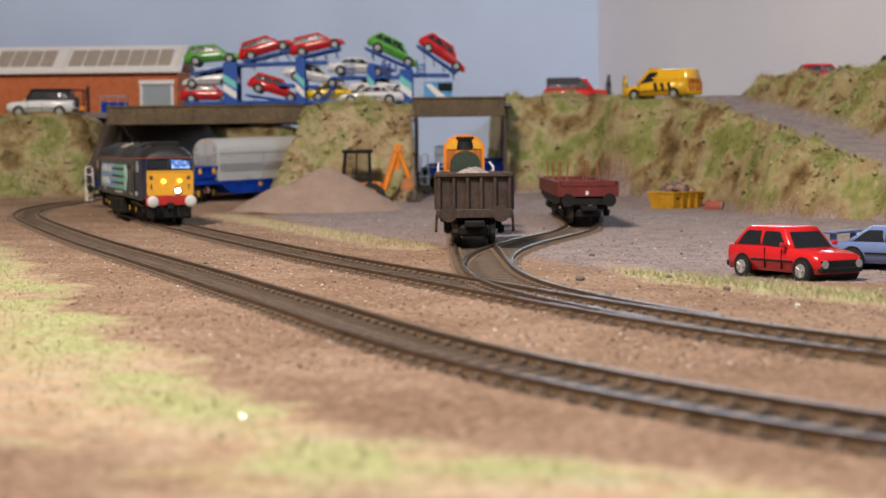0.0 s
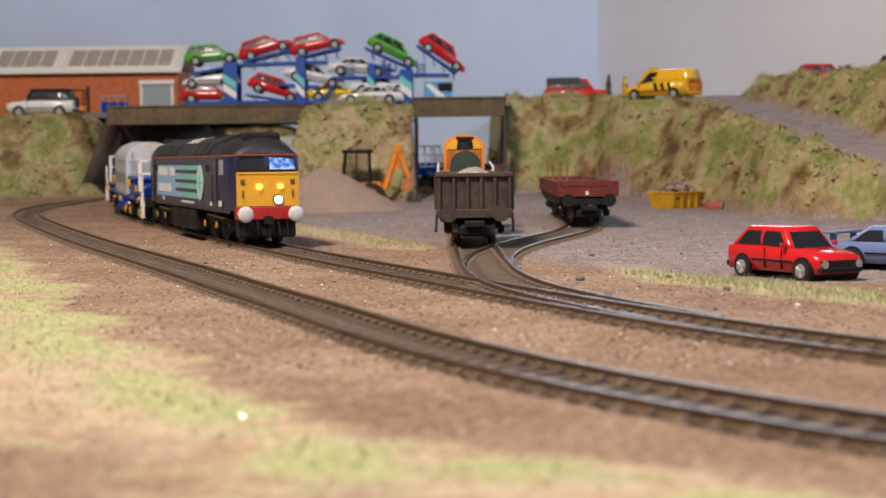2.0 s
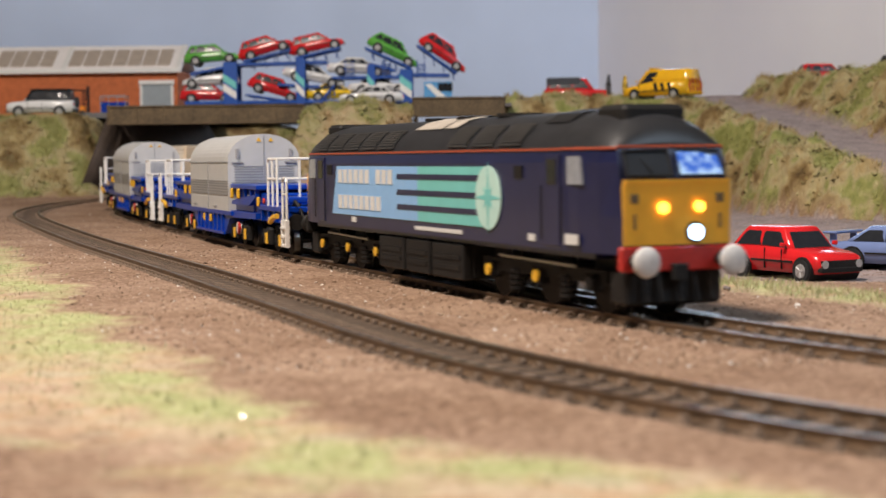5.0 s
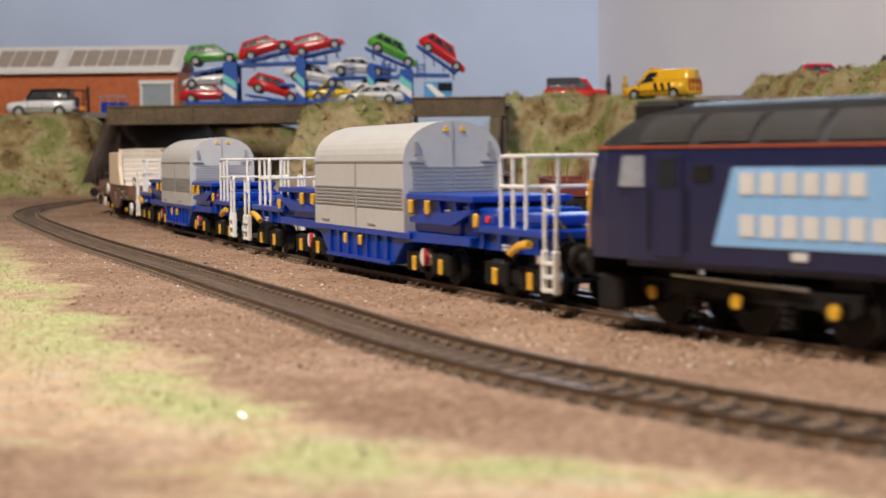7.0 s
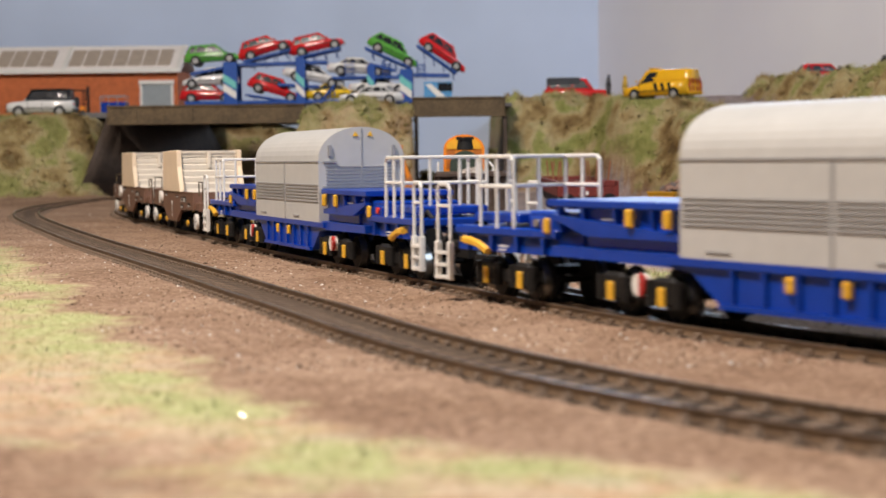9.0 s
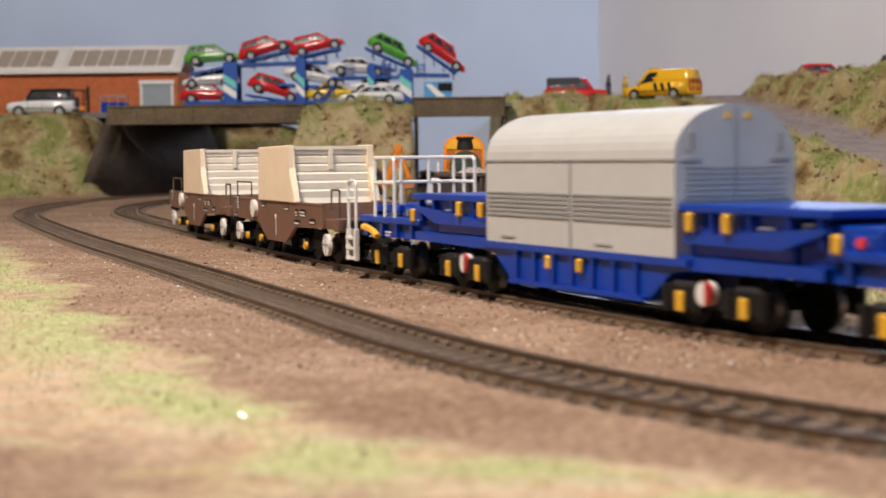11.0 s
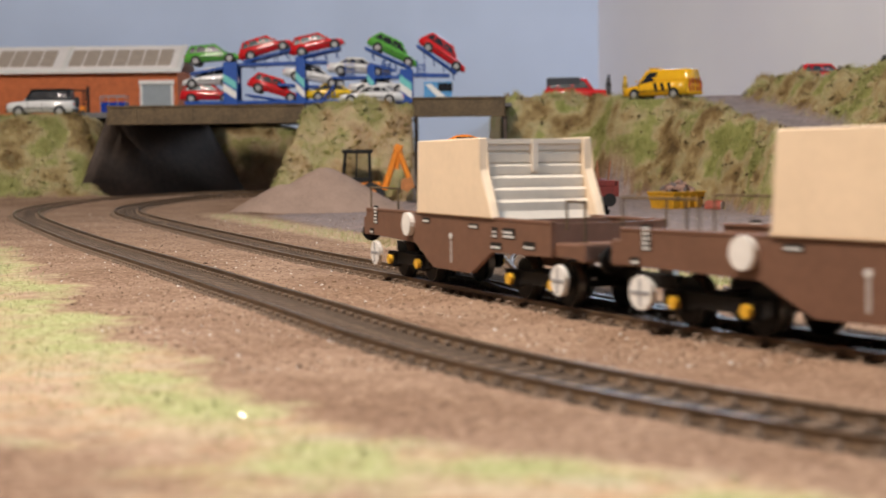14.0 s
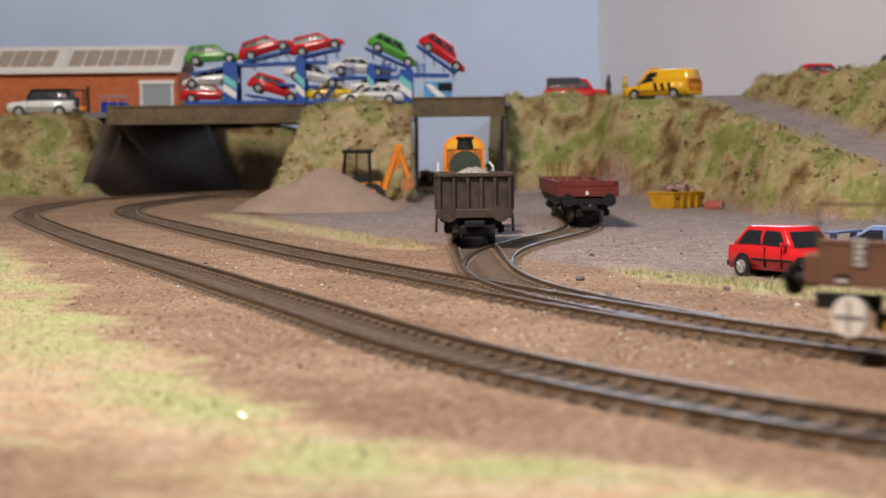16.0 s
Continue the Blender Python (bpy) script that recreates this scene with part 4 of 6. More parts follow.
TRAIN.append((*make_brown_wagon(), 1005.5, 47.0))
TRAIN.append((*make_brown_wagon(), 1178.5, 47.0))


# ---- bridges, underpass and upper street ----
def girder_bridge(x0, x1, y, z0, z1, deck_to, label):
    t = thing("girder_bridge", Matrix(), label, "bridge", "bridges over the railway")
    g = bmesh.new()
    box(g, x0, x1, y, y + 7, z0, z1, 0.5)
    gd = part("girder", g, GIRDER, t, "rusty brown plate girder")
    n = max(3, int((x1 - x0) / 22))
    for k in range(n + 1):
        x = x0 + 1.5 + (x1 - x0 - 3) * k / n
        s = bmesh.new()
        box(s, x - 0.7, x + 0.7, y - 1.0, y + 0.2, z0 + 1.4, z1 - 1.4)
        part("stiffener", s, GIRDER, gd)
    for z in (z0, z1 - 1.6):
        s = bmesh.new()
        box(s, x0, x1, y - 1.4, y + 0.3, z, z + 1.6, 0.2)
        part("flange", s, GIRDER, gd)
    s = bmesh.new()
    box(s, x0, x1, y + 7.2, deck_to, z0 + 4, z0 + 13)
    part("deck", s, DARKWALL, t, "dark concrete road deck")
    return t


girder_bridge(-292, -119, 1390, 69.5, 86, 1425, "long rusty girder bridge carrying the upper street")
small = girder_bridge(-25, 55, 1370, 73, 90, 1400, "short rusty girder bridge over the siding")
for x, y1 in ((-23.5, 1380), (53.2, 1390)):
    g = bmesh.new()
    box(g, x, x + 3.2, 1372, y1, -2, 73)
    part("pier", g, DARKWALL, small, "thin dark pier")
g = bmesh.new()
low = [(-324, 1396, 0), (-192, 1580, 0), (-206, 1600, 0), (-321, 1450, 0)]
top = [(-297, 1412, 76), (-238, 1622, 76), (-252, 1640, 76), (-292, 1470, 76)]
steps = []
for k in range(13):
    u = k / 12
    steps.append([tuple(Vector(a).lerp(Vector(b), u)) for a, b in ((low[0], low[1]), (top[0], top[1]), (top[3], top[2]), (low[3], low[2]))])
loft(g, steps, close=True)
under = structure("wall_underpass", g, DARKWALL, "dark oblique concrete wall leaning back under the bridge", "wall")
for f in under.data.polygons:
    f.use_smooth = True
slab("street", -480, -125, 1640, 1880, 78, 84.5, surface("street_tarmac", (0.16, 0.15, 0.15), 0.9, vary=0.2, size=30), "grey upper street", "road")
# unseen slab, added to stop lamp light reaching the underpass wall from above
slab("gap_shade_slab", -362, -226, 1513, 1640, 79, 84.2, bpy.data.materials["street_tarmac"], "added unseen grey slab closing the gap behind the bridge to shade the wall below", "road")
slab("street_end", -125, 62, 1402, 1512, 82.5, 85.5, bpy.data.materials["street_tarmac"], "grey street over the bridges", "road")
slab("street_bridge", -292, -205, 1427, 1512, 83, 85.5, bpy.data.materials["street_tarmac"], "grey street over the long bridge", "road")
slab("street_lane", -205, -125, 1460, 1502, 83, 85.5, bpy.data.materials["street_tarmac"], "grey lane between the bridges", "road")

BRICK = surface("orange_brick", (0.54, 0.145, 0.045), 0.75, vary=0.18, size=5, bump=0.15, fine=4)
ROOFWHITE = surface("white_roof_sheet", (0.88, 0.83, 0.80), 0.6, vary=0.06, size=20)
SKYLIGHT = surface("stone_brown_skylight", (0.46, 0.38, 0.31), 0.35, vary=0.15, size=8)
SHUTTER = surface("grey_shutter", (0.34, 0.38, 0.40), 0.5, vary=0.08, size=10)
ORANGE = surface("digger_orange", (0.80, 0.25, 0.02), 0.45, vary=0.15, size=8)
TYRE = surface("black_tyre", (0.015, 0.015, 0.016), 0.75, vary=0.3, size=3)
ALLOY = surface("silver_wheel", (0.55, 0.55, 0.55), 0.35, 0.6, 0.15, 3)


def make_warehouse():
    t = thing("warehouse", mm(0, 0, 0), "orange brick warehouse with a white skylight roof", "building")
    g = bmesh.new()
    box(g, -560, -281, 1702, 1790, 84, 134)
    wall = part("wall", g, BRICK, t, "orange brick wall")
    for k in range(16):  # brick courses, one raised band each
        s = bmesh.new()
        box(s, -560, -281, 1701.6, 1702.4, 84.6 + k * 3.1, 86.9 + k * 3.1)
        part("brick_course", s, BRICK, wall)
    g = bmesh.new()
    prism(g, [(1696, 132.5), (1746, 161), (1796, 132.5), (1796, 135), (1746, 163.5), (1696, 135)], -566, -276, "x")
    roof = part("roof", g, ROOFWHITE, t, "white sheet roof")
    slope = math.degrees(math.atan2(28.5, 50))
    for x0, n in ((-476, 4), (-398, 7)):
        for k in range(n):
            s = bmesh.new()
            w = 15.8
            box(s, k * w, k * w + w - 1.6, 8, 46, 0, 0.9, 0.2)
            part("skylight", s, SKYLIGHT, roof, "grey skylight sheet", at=mm(x0, 1696, 135.0, slope))
    for x in (-566, -404, -282):
        s = bmesh.new()
        box(s, 0, 5, 0, 56, 0, 1.6, 0.3)
        part("roof_rib", s, WHITE, roof, at=mm(x, 1696, 134.9, slope))
    s = bmesh.new()
    box(s, -566, -276, 1694, 1697, 131.5, 136)
    part("gutter", s, WHITE, t, "white gutter")
    g = bmesh.new()
    box(g, -318.5, -288, 1701.0, 1701.5, 84.6, 119)
    d = part("roller_door", g, SHUTTER, t, "grey roller shutter door")
    for k in range(13):
        g = bmesh.new()
        box(g, -318.5, -288, 1700.4, 1701.2, 85 + k * 2.6, 87.2 + k * 2.6)
        part("slat", g, SHUTTER, d)
    g = bmesh.new()
    box(g, -322, -284.5, 1698, 1702, 119, 123.5, 0.3)
    box(g, -321, -318.5, 1699.5, 1702, 85, 119)
    box(g, -288, -285.5, 1699.5, 1702, 85, 119)
    part("door_frame", g, WHITE, d, "white door frame")
    return t


make_warehouse()

g = thing("storage_cage", mm(-342, 1668, 84.5), "blue and grey wheeled storage cage by the warehouse", "container")
k = bmesh.new()
box(k, -13, 13, -7, 7, 1, 15, 0.4)
part("bin", k, WAGONBLUE, g, "blue bin")
k = bmesh.new()
for x in (-13, -4.5, 4.5, 13):
    tube_rail(k, [(x, -7.2, 1), (x, -7.2, 21)], 0.4)
tube_rail(k, [(-13, -7.2, 21), (13, -7.2, 21)], 0.5)
tube_rail(k, [(-13, 7.2, 21), (13, 7.2, 21)], 0.5)
tube_rail(k, [(-13, -7.2, 21), (-13, 7.2, 21)], 0.5)
tube_rail(k, [(13, -7.2, 21), (13, 7.2, 21)], 0.5)
for x in (-13, 13):
    tube_rail(k, [(x, 7.2, 1), (x, 7.2, 21)], 0.4)
part("rail_frame", k, SHUTTER, g)
for x in (-10, 10):
    k = bmesh.new()
    rod(k, (x, -6, 1.2), (x, -4, 1.2), 1.3, 10)
    part("castor", k, TYRE, g)

g = thing("forklift", mm(-364, 1600, 84), "small orange forklift with a black cage", "forklift")
k = bmesh.new()
box(k, -9, 8, -6, 6, 2.5, 9, 1)
box(k, -9, -4, -6, 6, 9, 12, 0.8)
part("body", k, ORANGE, g)
k = bmesh.new()
for x, y in ((-7, -5), (-7, 5), (5, -5), (5, 5)):
    tube_rail(k, [(x, y, 9), (x + 1, y, 25)], 0.6)
box(k, -7, 7, -5.6, 5.6, 24.6, 25.6)
for y in (-3, 3):
    box(k, 9, 10.4, y - 0.7, y + 0.7, 0.6, 29)
    box(k, 10, 20, y - 0.7, y + 0.7, 0.6, 1.2)
part("mast", k, BLACK, g, "black mast and cage")
for x in (-6, 5):
    for y in (-5.5, 5.5):
        k = bmesh.new()
        rod(k, (x, y - 1, 2.6), (x, y + 1, 2.6), 2.6, 12)
        part("wheel", k, TYRE, g)


# ---- cars ----
def car_paint(name, c):
    return surface(name, c, 0.16, vary=0.06, size=25, spec=0.6)


PAINTS = {n: car_paint(n + "_car_paint", c) for n, c in dict(red=(0.62, 0.018, 0.022), green=(0.10, 0.36, 0.055), white=(0.72, 0.71, 0.70), yellow=(0.80, 0.52, 0.02), blue=(0.16, 0.22, 0.42),
                                                             black=(0.02, 0.02, 0.022), van=(0.86, 0.47, 0.02)).items()}
CARS = {  # length, width, height, belt, sill, wheelbase, axle offset, roof front/rear at top, glass front/rear at belt, bonnet height, tail height
    "hatch": (50, 21.5, 18.6, 11.4, 3.2, 31, 1.0, 5, -19, 13.5, -23.5, 9.6, 11.2, 4.1),
    "golf": (49, 21.8, 18.4, 11.6, 3.0, 31.5, 1.2, 5.0, -16.5, 11.0, -22.6, 10.6, 11.6, 3.9),
    "saloon": (56, 22.5, 17.0, 11.2, 3.0, 34, 1.0, 5, -11, 13.5, -19, 10.0, 10.8, 4.1),
    "coupe": (56, 22.0, 16.6, 10.8, 2.8, 33, 0.0, 3, -12, 12, -20.5, 9.6, 10.4, 4.1),
    "suv": (63, 26.0, 25.5, 15.5, 4.6, 38, 0.5, 9, -27, 15.5, -29.5, 14.6, 15.5, 5.0),
    "van": (66, 25.5, 25.5, 15.0, 3.6, 40, 0.5, 11, -31, 20, -32.4, 12.0, 15.0, 4.4),
}


CARGLASS = surface("tinted_car_glazing", (0.020, 0.022, 0.027), 0.25, vary=0.15, size=12, spec=0.14)


def make_car(kind, paint, at, label, group="", category="car", wheel=ALLOY, cabin=None):
    L, W, H, belt, sill, wb, off, rf, rr, gf, gr, bon, tail, wr = CARS[kind]
    t = thing("van" if kind == "van" else "car", at, label, category, group)
    h = L / 2
    w = W / 2
    # lower body: stations with the upper edge and half width
    st = [(-h, sill + 2.0, tail - 2.6, w * 0.86), (-h + 1.2, sill, tail - 0.2, w * 0.95), (gr, sill, belt, w * 0.985), (-8, sill, belt + 0.1, w), (6, sill, belt, w), (gf, sill, bon + 0.5, w * 0.985),
          (h - 5, sill, bon - 0.6, w * 0.95), (h - 1.2, sill, bon - 1.6, w * 0.9), (h, sill + 1.6, bon - 3.4, w * 0.82)]
    g = bmesh.new()
    rings = []
    for x, z0, z1, hw in st:
        zm = z0 + (z1 - z0) * 0.55
        rings.append([(x, -hw * 0.93, z0), (x, -hw, zm), (x, -hw * 0.955, z1 - 0.5), (x, -hw * 0.86, z1), (x, hw * 0.86, z1), (x, hw * 0.955, z1 - 0.5), (x, hw, zm), (x, hw * 0.93, z0)])
    loft(g, rings, close=True)
    body = part("body", g, paint, t, smooth=True)
    # painted glasshouse with the panes set on it
    wt, wbm = w * 0.72, w * 0.90

    def skin(u, f, out=0.0):
        """A point on the glasshouse's side: u from tail to windscreen, f from the belt to the roof's edge."""
        xr, xf = gr + (rr - gr) * f, gf + (rf - gf) * f
        zb = belt - 0.3 + (bon - belt + 0.3) * max(0.0, u - 0.7) / 0.3
        return Vector((xr + (xf - xr) * u, wbm + (wt - wbm) * max(0.0, f) ** 1.3 + out, zb + (H - 0.9 - zb) * f))

    g = bmesh.new()
    rings = []
    for f, inset in ((-0.06, 0), (0.35, 0), (0.7, 0), (1.0, 0)):
        half = [skin(u, f) for u in (0.0, 0.06, 0.35, 0.7, 0.94, 1.0)]
        half[0].y, half[-1].y = half[0].y * 0.90, half[-1].y * 0.90
        rings.append([(p.x, -p.y, p.z) for p in half] + [(p.x, p.y, p.z) for p in half[::-1]])
    for dz, k in ((0.55, 0.94), (0.9, 0.80)):
        rings.append([((x - (rf + rr) / 2) * (k * 0.5 + 0.5) + (rf + rr) / 2, y * k, H - 0.9 + dz) for x, y, z in rings[3]])
    loft(g, rings, close=True)
    part("cabin", g, cabin or paint, t, smooth=True)
    if kind == "van":
        spans = ((0.66, 0.90),)
    elif kind in ("golf", "coupe"):
        spans = ((0.10, 0.47), (0.52, 0.90))
    else:
        spans = ((0.07, 0.22), (0.26, 0.54), (0.58, 0.91))
    for s in (-1, 1):
        for u0, u1 in spans:
            pts = [skin(u, f, 0.10) for u, f in ((u0, 0.08), (u1 + 0.03, 0.08), (u1, 0.5), (u1 - 0.01, 0.80), (u1 - 0.04, 0.88), (u0 + 0.04, 0.88), (u0 + 0.01, 0.80), (u0, 0.5))]
            g = bmesh.new()
            loft(g, [[(p.x, s * p.y, p.z) for p in pts], [(p.x, s * (p.y - 0.5), p.z) for p in pts]], close=True)
            part("side_window", g, CARGLASS, t, "dark tinted side window")
    for u, e in ((1.0, 1), (0.0, -1)):
        if kind == "van" and e < 0:
            continue
        lo, hi = skin(u, 0.10), skin(u, 0.88)
        g = bmesh.new()
        quad = [(lo.x + e * 0.12, -lo.y * 0.84, lo.z), (lo.x + e * 0.12, lo.y * 0.84, lo.z), (hi.x + e * 0.12, hi.y * 0.82, hi.z), (hi.x + e * 0.12, -hi.y * 0.82, hi.z)]
        loft(g, [quad, [(x - e * 0.6, y, z) for x, y, z in quad]], close=True)
        part("windscreen" if e > 0 else "rear_window", g, CARGLASS, t, "dark tinted screen")
    for x in (wb / 2 + off, -wb / 2 + off):
        for s in (-1, 1):
            g = bmesh.new()
            rod(g, (0, -1.6, 0), (0, 1.6, 0), wr, 18)
            whl = part("wheel", g, TYRE, t, at=mm(x, s * (w - 1.2), wr))
            g = bmesh.new()
            rod(g, (0, s * 1.5, 0), (0, s * 1.9, 0), wr * 0.62, 12)
            for a in range(5):
                an = a * math.tau / 5
                rod(g, (0, s * 1.8, 0), (wr * 0.55 * math.cos(an), s * 2.05, wr * 0.55 * math.sin(an)), 0.4, 5)
            part("rim", g, wheel, whl, "pale wheel rim")
        g = bmesh.new()
        rod(g, (x, -w - 0.06, wr + 0.2), (x, w + 0.06, wr + 0.2), wr + 0.7, 18)
        part("wheel_arch", g, BLACK, t)
    g = bmesh.new()
    box(g, h - 1.6, h + 0.7, -w * 0.86, w * 0.86, sill + 0.4, sill + 2.4, 0.5)
    part("front_bumper", g, BLACK if kind in ("golf", "suv") else paint, t)
    g = bmesh.new()
    box(g, -h - 0.7, -h + 1.6, -w * 0.9, w * 0.9, sill + 0.6, sill + 2.8, 0.5)
    part("rear_bumper", g, BLACK if kind in ("golf", "suv") else paint, t)
    g = bmesh.new()
    box(g, h - 0.6, h + 0.35, -w * 0.8, w * 0.8, bon - 5.6, bon - 3.0)
    part("grille", g, BLACK, t, "black grille")
    for s in (-1, 1):
        g = bmesh.new()
        if kind == "golf":
            rod(g, (h - 0.2, s * w * 0.68, bon - 4.3), (h + 0.7, s * w * 0.68, bon - 4.3), 1.35, 14)
        else:
            box(g, h - 2.0, h + 0.3, s * w * 0.66 - 1.8, s * w * 0.66 + 1.8, bon - 4.2, bon - 2.4, 0.3)
        part("headlight", g, ALLOY, t, "clear headlight")
        g = bmesh.new()
        box(g, -h - 0.3, -h + 0.9, s * w * 0.72 - 1.4, s * w * 0.72 + 1.4, tail - 4.6, tail - 2.4, 0.2)
        part("tail_light", g, TAIL, t, "red tail light")
        g = bmesh.new()
        box(g, gf - 3.6, gf - 2.0, s * (w + 0.8) - 0.9, s * (w + 0.8) + 0.9, belt + 0.2, belt + 1.6, 0.3)
        part("mirror", g, paint, t)
        g = bmesh.new()
        box(g, -wb / 2 + off + wr + 1, wb / 2 + off - wr - 1, s * (w + 0.02) - 0.25, s * (w + 0.02) + 0.25, sill + 3.4, sill + 4.1)
        part("rubbing_strip", g, BLACK, t)
        for x in (gf - 4.5, -2.5):
            g = bmesh.new()
            box(g, x - 0.12, x + 0.12, s * w * 0.985 - 0.3, s * w * 0.985 + 0.3, sill + 1, belt - 0.6)
            part("door_seam", g, BLACK, t)
    return t


def car_on(kind, paint, x, y, z, turn, tilt, label, group=""):
    m = mm(x, y, z, 0, 0, turn) @ pose(0, 0, 0, 0, -tilt, 0)
    return make_car(kind, PAINTS[paint], m, label, group)


golf = make_car("golf", PAINTS["red"], mm(123, 557, -5.6, 0, 0, -62), "red three-door hatchback parked on the yard's edge")
coupe = make_car("coupe", PAINTS["blue"], mm(172, 588, -5.6, 0, 0, -42), "blue coupe with a rear spoiler parked on the yard")
g = bmesh.new()
box(g, -29, -23, -10.5, 10.5, 13.4, 14.4, 0.3)
for y in (-8, 8):
    box(g, -27, -24.5, y - 0.5, y + 0.5, 10, 13.6)
part("spoiler", g, PAINTS["blue"], coupe)
suv = make_car("suv", PAINTS["white"], mm(-375, 1500, 79.7, 0, 0, 180), "white off-road car with black roof by the warehouse", category="car", cabin=PAINTS["black"])
g = bmesh.new()
box(g, -27.5, 9.5, -9.8, 9.8, 25.2, 26.4, 0.4)
part("roof_panel", g, BLACK, suv, "black roof panel")
g = bmesh.new()
rod(g, (-33.6, 0, 14), (-31.4, 0, 14), 5, 16)
part("spare_wheel", g, TYRE, suv)
van = make_car("van", PAINTS["van"], mm(190, 1372, 85.5, 0, 0, 139), "yellow breakdown van with a light bar, parked on the lane", category="van")
g = bmesh.new()
box(g, 2, 8, -9, 9, 25.3, 27.3, 0.6)
part("light_bar", g, AXLEYELLOW, van, "amber light bar")
for y0 in (-10, -5, 1, 6):
    for s in (0, 1):
        g = bmesh.new()
        prism(g, [(y0, 6 + s * 6), (y0 + 2, 6 + s * 6), (y0 + 4, 11 + s * 6), (y0 + 2, 11 + s * 6)], -33.3, -33.0, "x")
        part("chevron", g, RED, van, "red rear chevron")
g = bmesh.new()
for k in range(3):
    prism(g, [(-4 - k * 7, 7), (-1 - k * 7, 7), (1 - k * 7, 14), (-2 - k * 7, 14)], 12.8, 13.0, "y")
part("side_marking", g, BLACK, van, "black side marking")
truck = make_car("suv", PAINTS["red"], mm(130, 1520, 86.2, 0, 0, -8), "red off-road pickup with a dark canvas top", category="car")
g = bmesh.new()
box(g, -29, 3, -11, 11, 15, 26.2, 1.2)
part("canvas_top", g, surface("dark_canvas", (0.05, 0.055, 0.065), 0.8, vary=0.2, size=8), truck, "dark canvas top")
make_car("hatch", PAINTS["red"], mm(336, 1400, 97.7, 0, 0, 4), "red hatchback on top of the grassy bank")
make_car("suv", PAINTS["black"], mm(388, 1300, 92.2, 0, 0, 10), "black off-road car on top of the grassy bank")

# ---- car transporter on the street, loaded ----
DECKBLUE = surface("transporter_blue", (0.014, 0.075, 0.34), 0.4, vary=0.12, size=20)
t = thing("car_transporter", mm(0, 1480, 85.5), "blue two-deck car transporter lorry loaded with model cars", "lorry")


def tp(px0, px1, py0, py1, name, mat, y0=-15, y1=15, parent=t, lab=""):
    """A plate of the lorry; the numbers are mm along and above the street."""
    k = bmesh.new()
    box(k, px0, px1, y0, y1, py0, py1, 0.4)
    return part(name, k, mat, parent, lab)


tp(-236, -28, 3.5, 6.5, "lower_deck", DECKBLUE)
tp(-128, 6, 2.5, 5, "chassis", BLACK, -9, 9)
for x0, x1, z1 in ((-200, -187, 42), (-133.5, -124.5, 45), (-68, -60.5, 38), (-38, -26, 34)):
    for y0, y1 in ((-16.4, -14.0), (14.0, 16.4)):
        ps = tp(x0, x1, 3, z1, "post", DECKBLUE, y0, y1)
        for k3, mt in ((0.35, TEAL), (0.12, WHITE)):
            k = bmesh.new()
            za = 3 + (z1 - 3) * k3
            prism(k, [(x0, za + 8), (x1 - 1, za), (x1 - 1, za + 7), (x0, za + 15)], y0 - 0.15 if y0 < 0 else y1, y0 if y0 < 0 else y1 + 0.15, "y")
            part("livery_flash", k, mt, ps)
for x0, z0, x1, z1 in ((-230, 30.5, -186, 38.5), (-188, 38.5, -106, 40.5), (-100, 25.5, -26, 26), (-66, 38, -42, 32), (-40, 28, 8, 27), (-150, 20, -112, 17.5)):
    for y0, y1 in ((-15, -8), (8, 15)):
        k = bmesh.new()
        prism(k, [(x0, z0), (x1, z1), (x1, z1 + 2.2), (x0, z0 + 2.2)], y0, y1, "y")
        part("deck_runner", k, DECKBLUE, t, "blue perforated deck runner")
for x0, z0, x1, z1 in ((-182, 42, -138, 53), (-134, 45, -93, 54), (-70, 54, -28, 35), (-22, 56, 14, 30), (-180, 12, -130, 4), (-112, 4, -98, 20)):
    for y in (-13, 13):
        k = bmesh.new()
        tube_rail(k, [(x0, y, z0), (x1, y, z1)], 1.1)
        for f in (0.15, 0.4, 0.65, 0.9):
            xa, za = x0 + (x1 - x0) * f, z0 + (z1 - z0) * f
            tube_rail(k, [(xa, y, za), (xa + 1.5, y, za - 8)], 0.5)
        part("tilt_frame", k, DECKBLUE, t, "blue tilting car frame")
for x in (-88, -54, -22):
    for y in (-15, 15):
        k = bmesh.new()
        for dx in (0, 7):
            tube_rail(k, [(x + dx, y, 26), (x + dx, y, 42)], 0.45)
        for z in (30, 34, 38):
            tube_rail(k, [(x, y, z), (x + 7, y, z)], 0.45)
        part("ladder", k, DECKBLUE, t)
cab = tp(-16, 10, 4, 22, "cab", surface("cab_light_blue", (0.10, 0.32, 0.60), 0.35, vary=0.1, size=15), -14, 14, lab="light blue lorry cab")
tp(-3, 10.4, 13, 21, "cab_window", GLASS, -14.3, 14.3, cab)
k = bmesh.new()
prism(k, [(-15, 20), (-9, 20), (8, 5), (-1, 5)], -14.25, -14.05, "y")
part("livery_flash", k, WHITE, cab)
for x in (-190, -176, -104, -90, -30, 0):
    for y in (-12, 12):
        k = bmesh.new()
        rod(k, (x, y - 2.5, 3.4), (x, y + 2.5, 3.4), 3.4, 14)
        part("wheel", k, TYRE, t)

LOAD = "cars on the transporter"
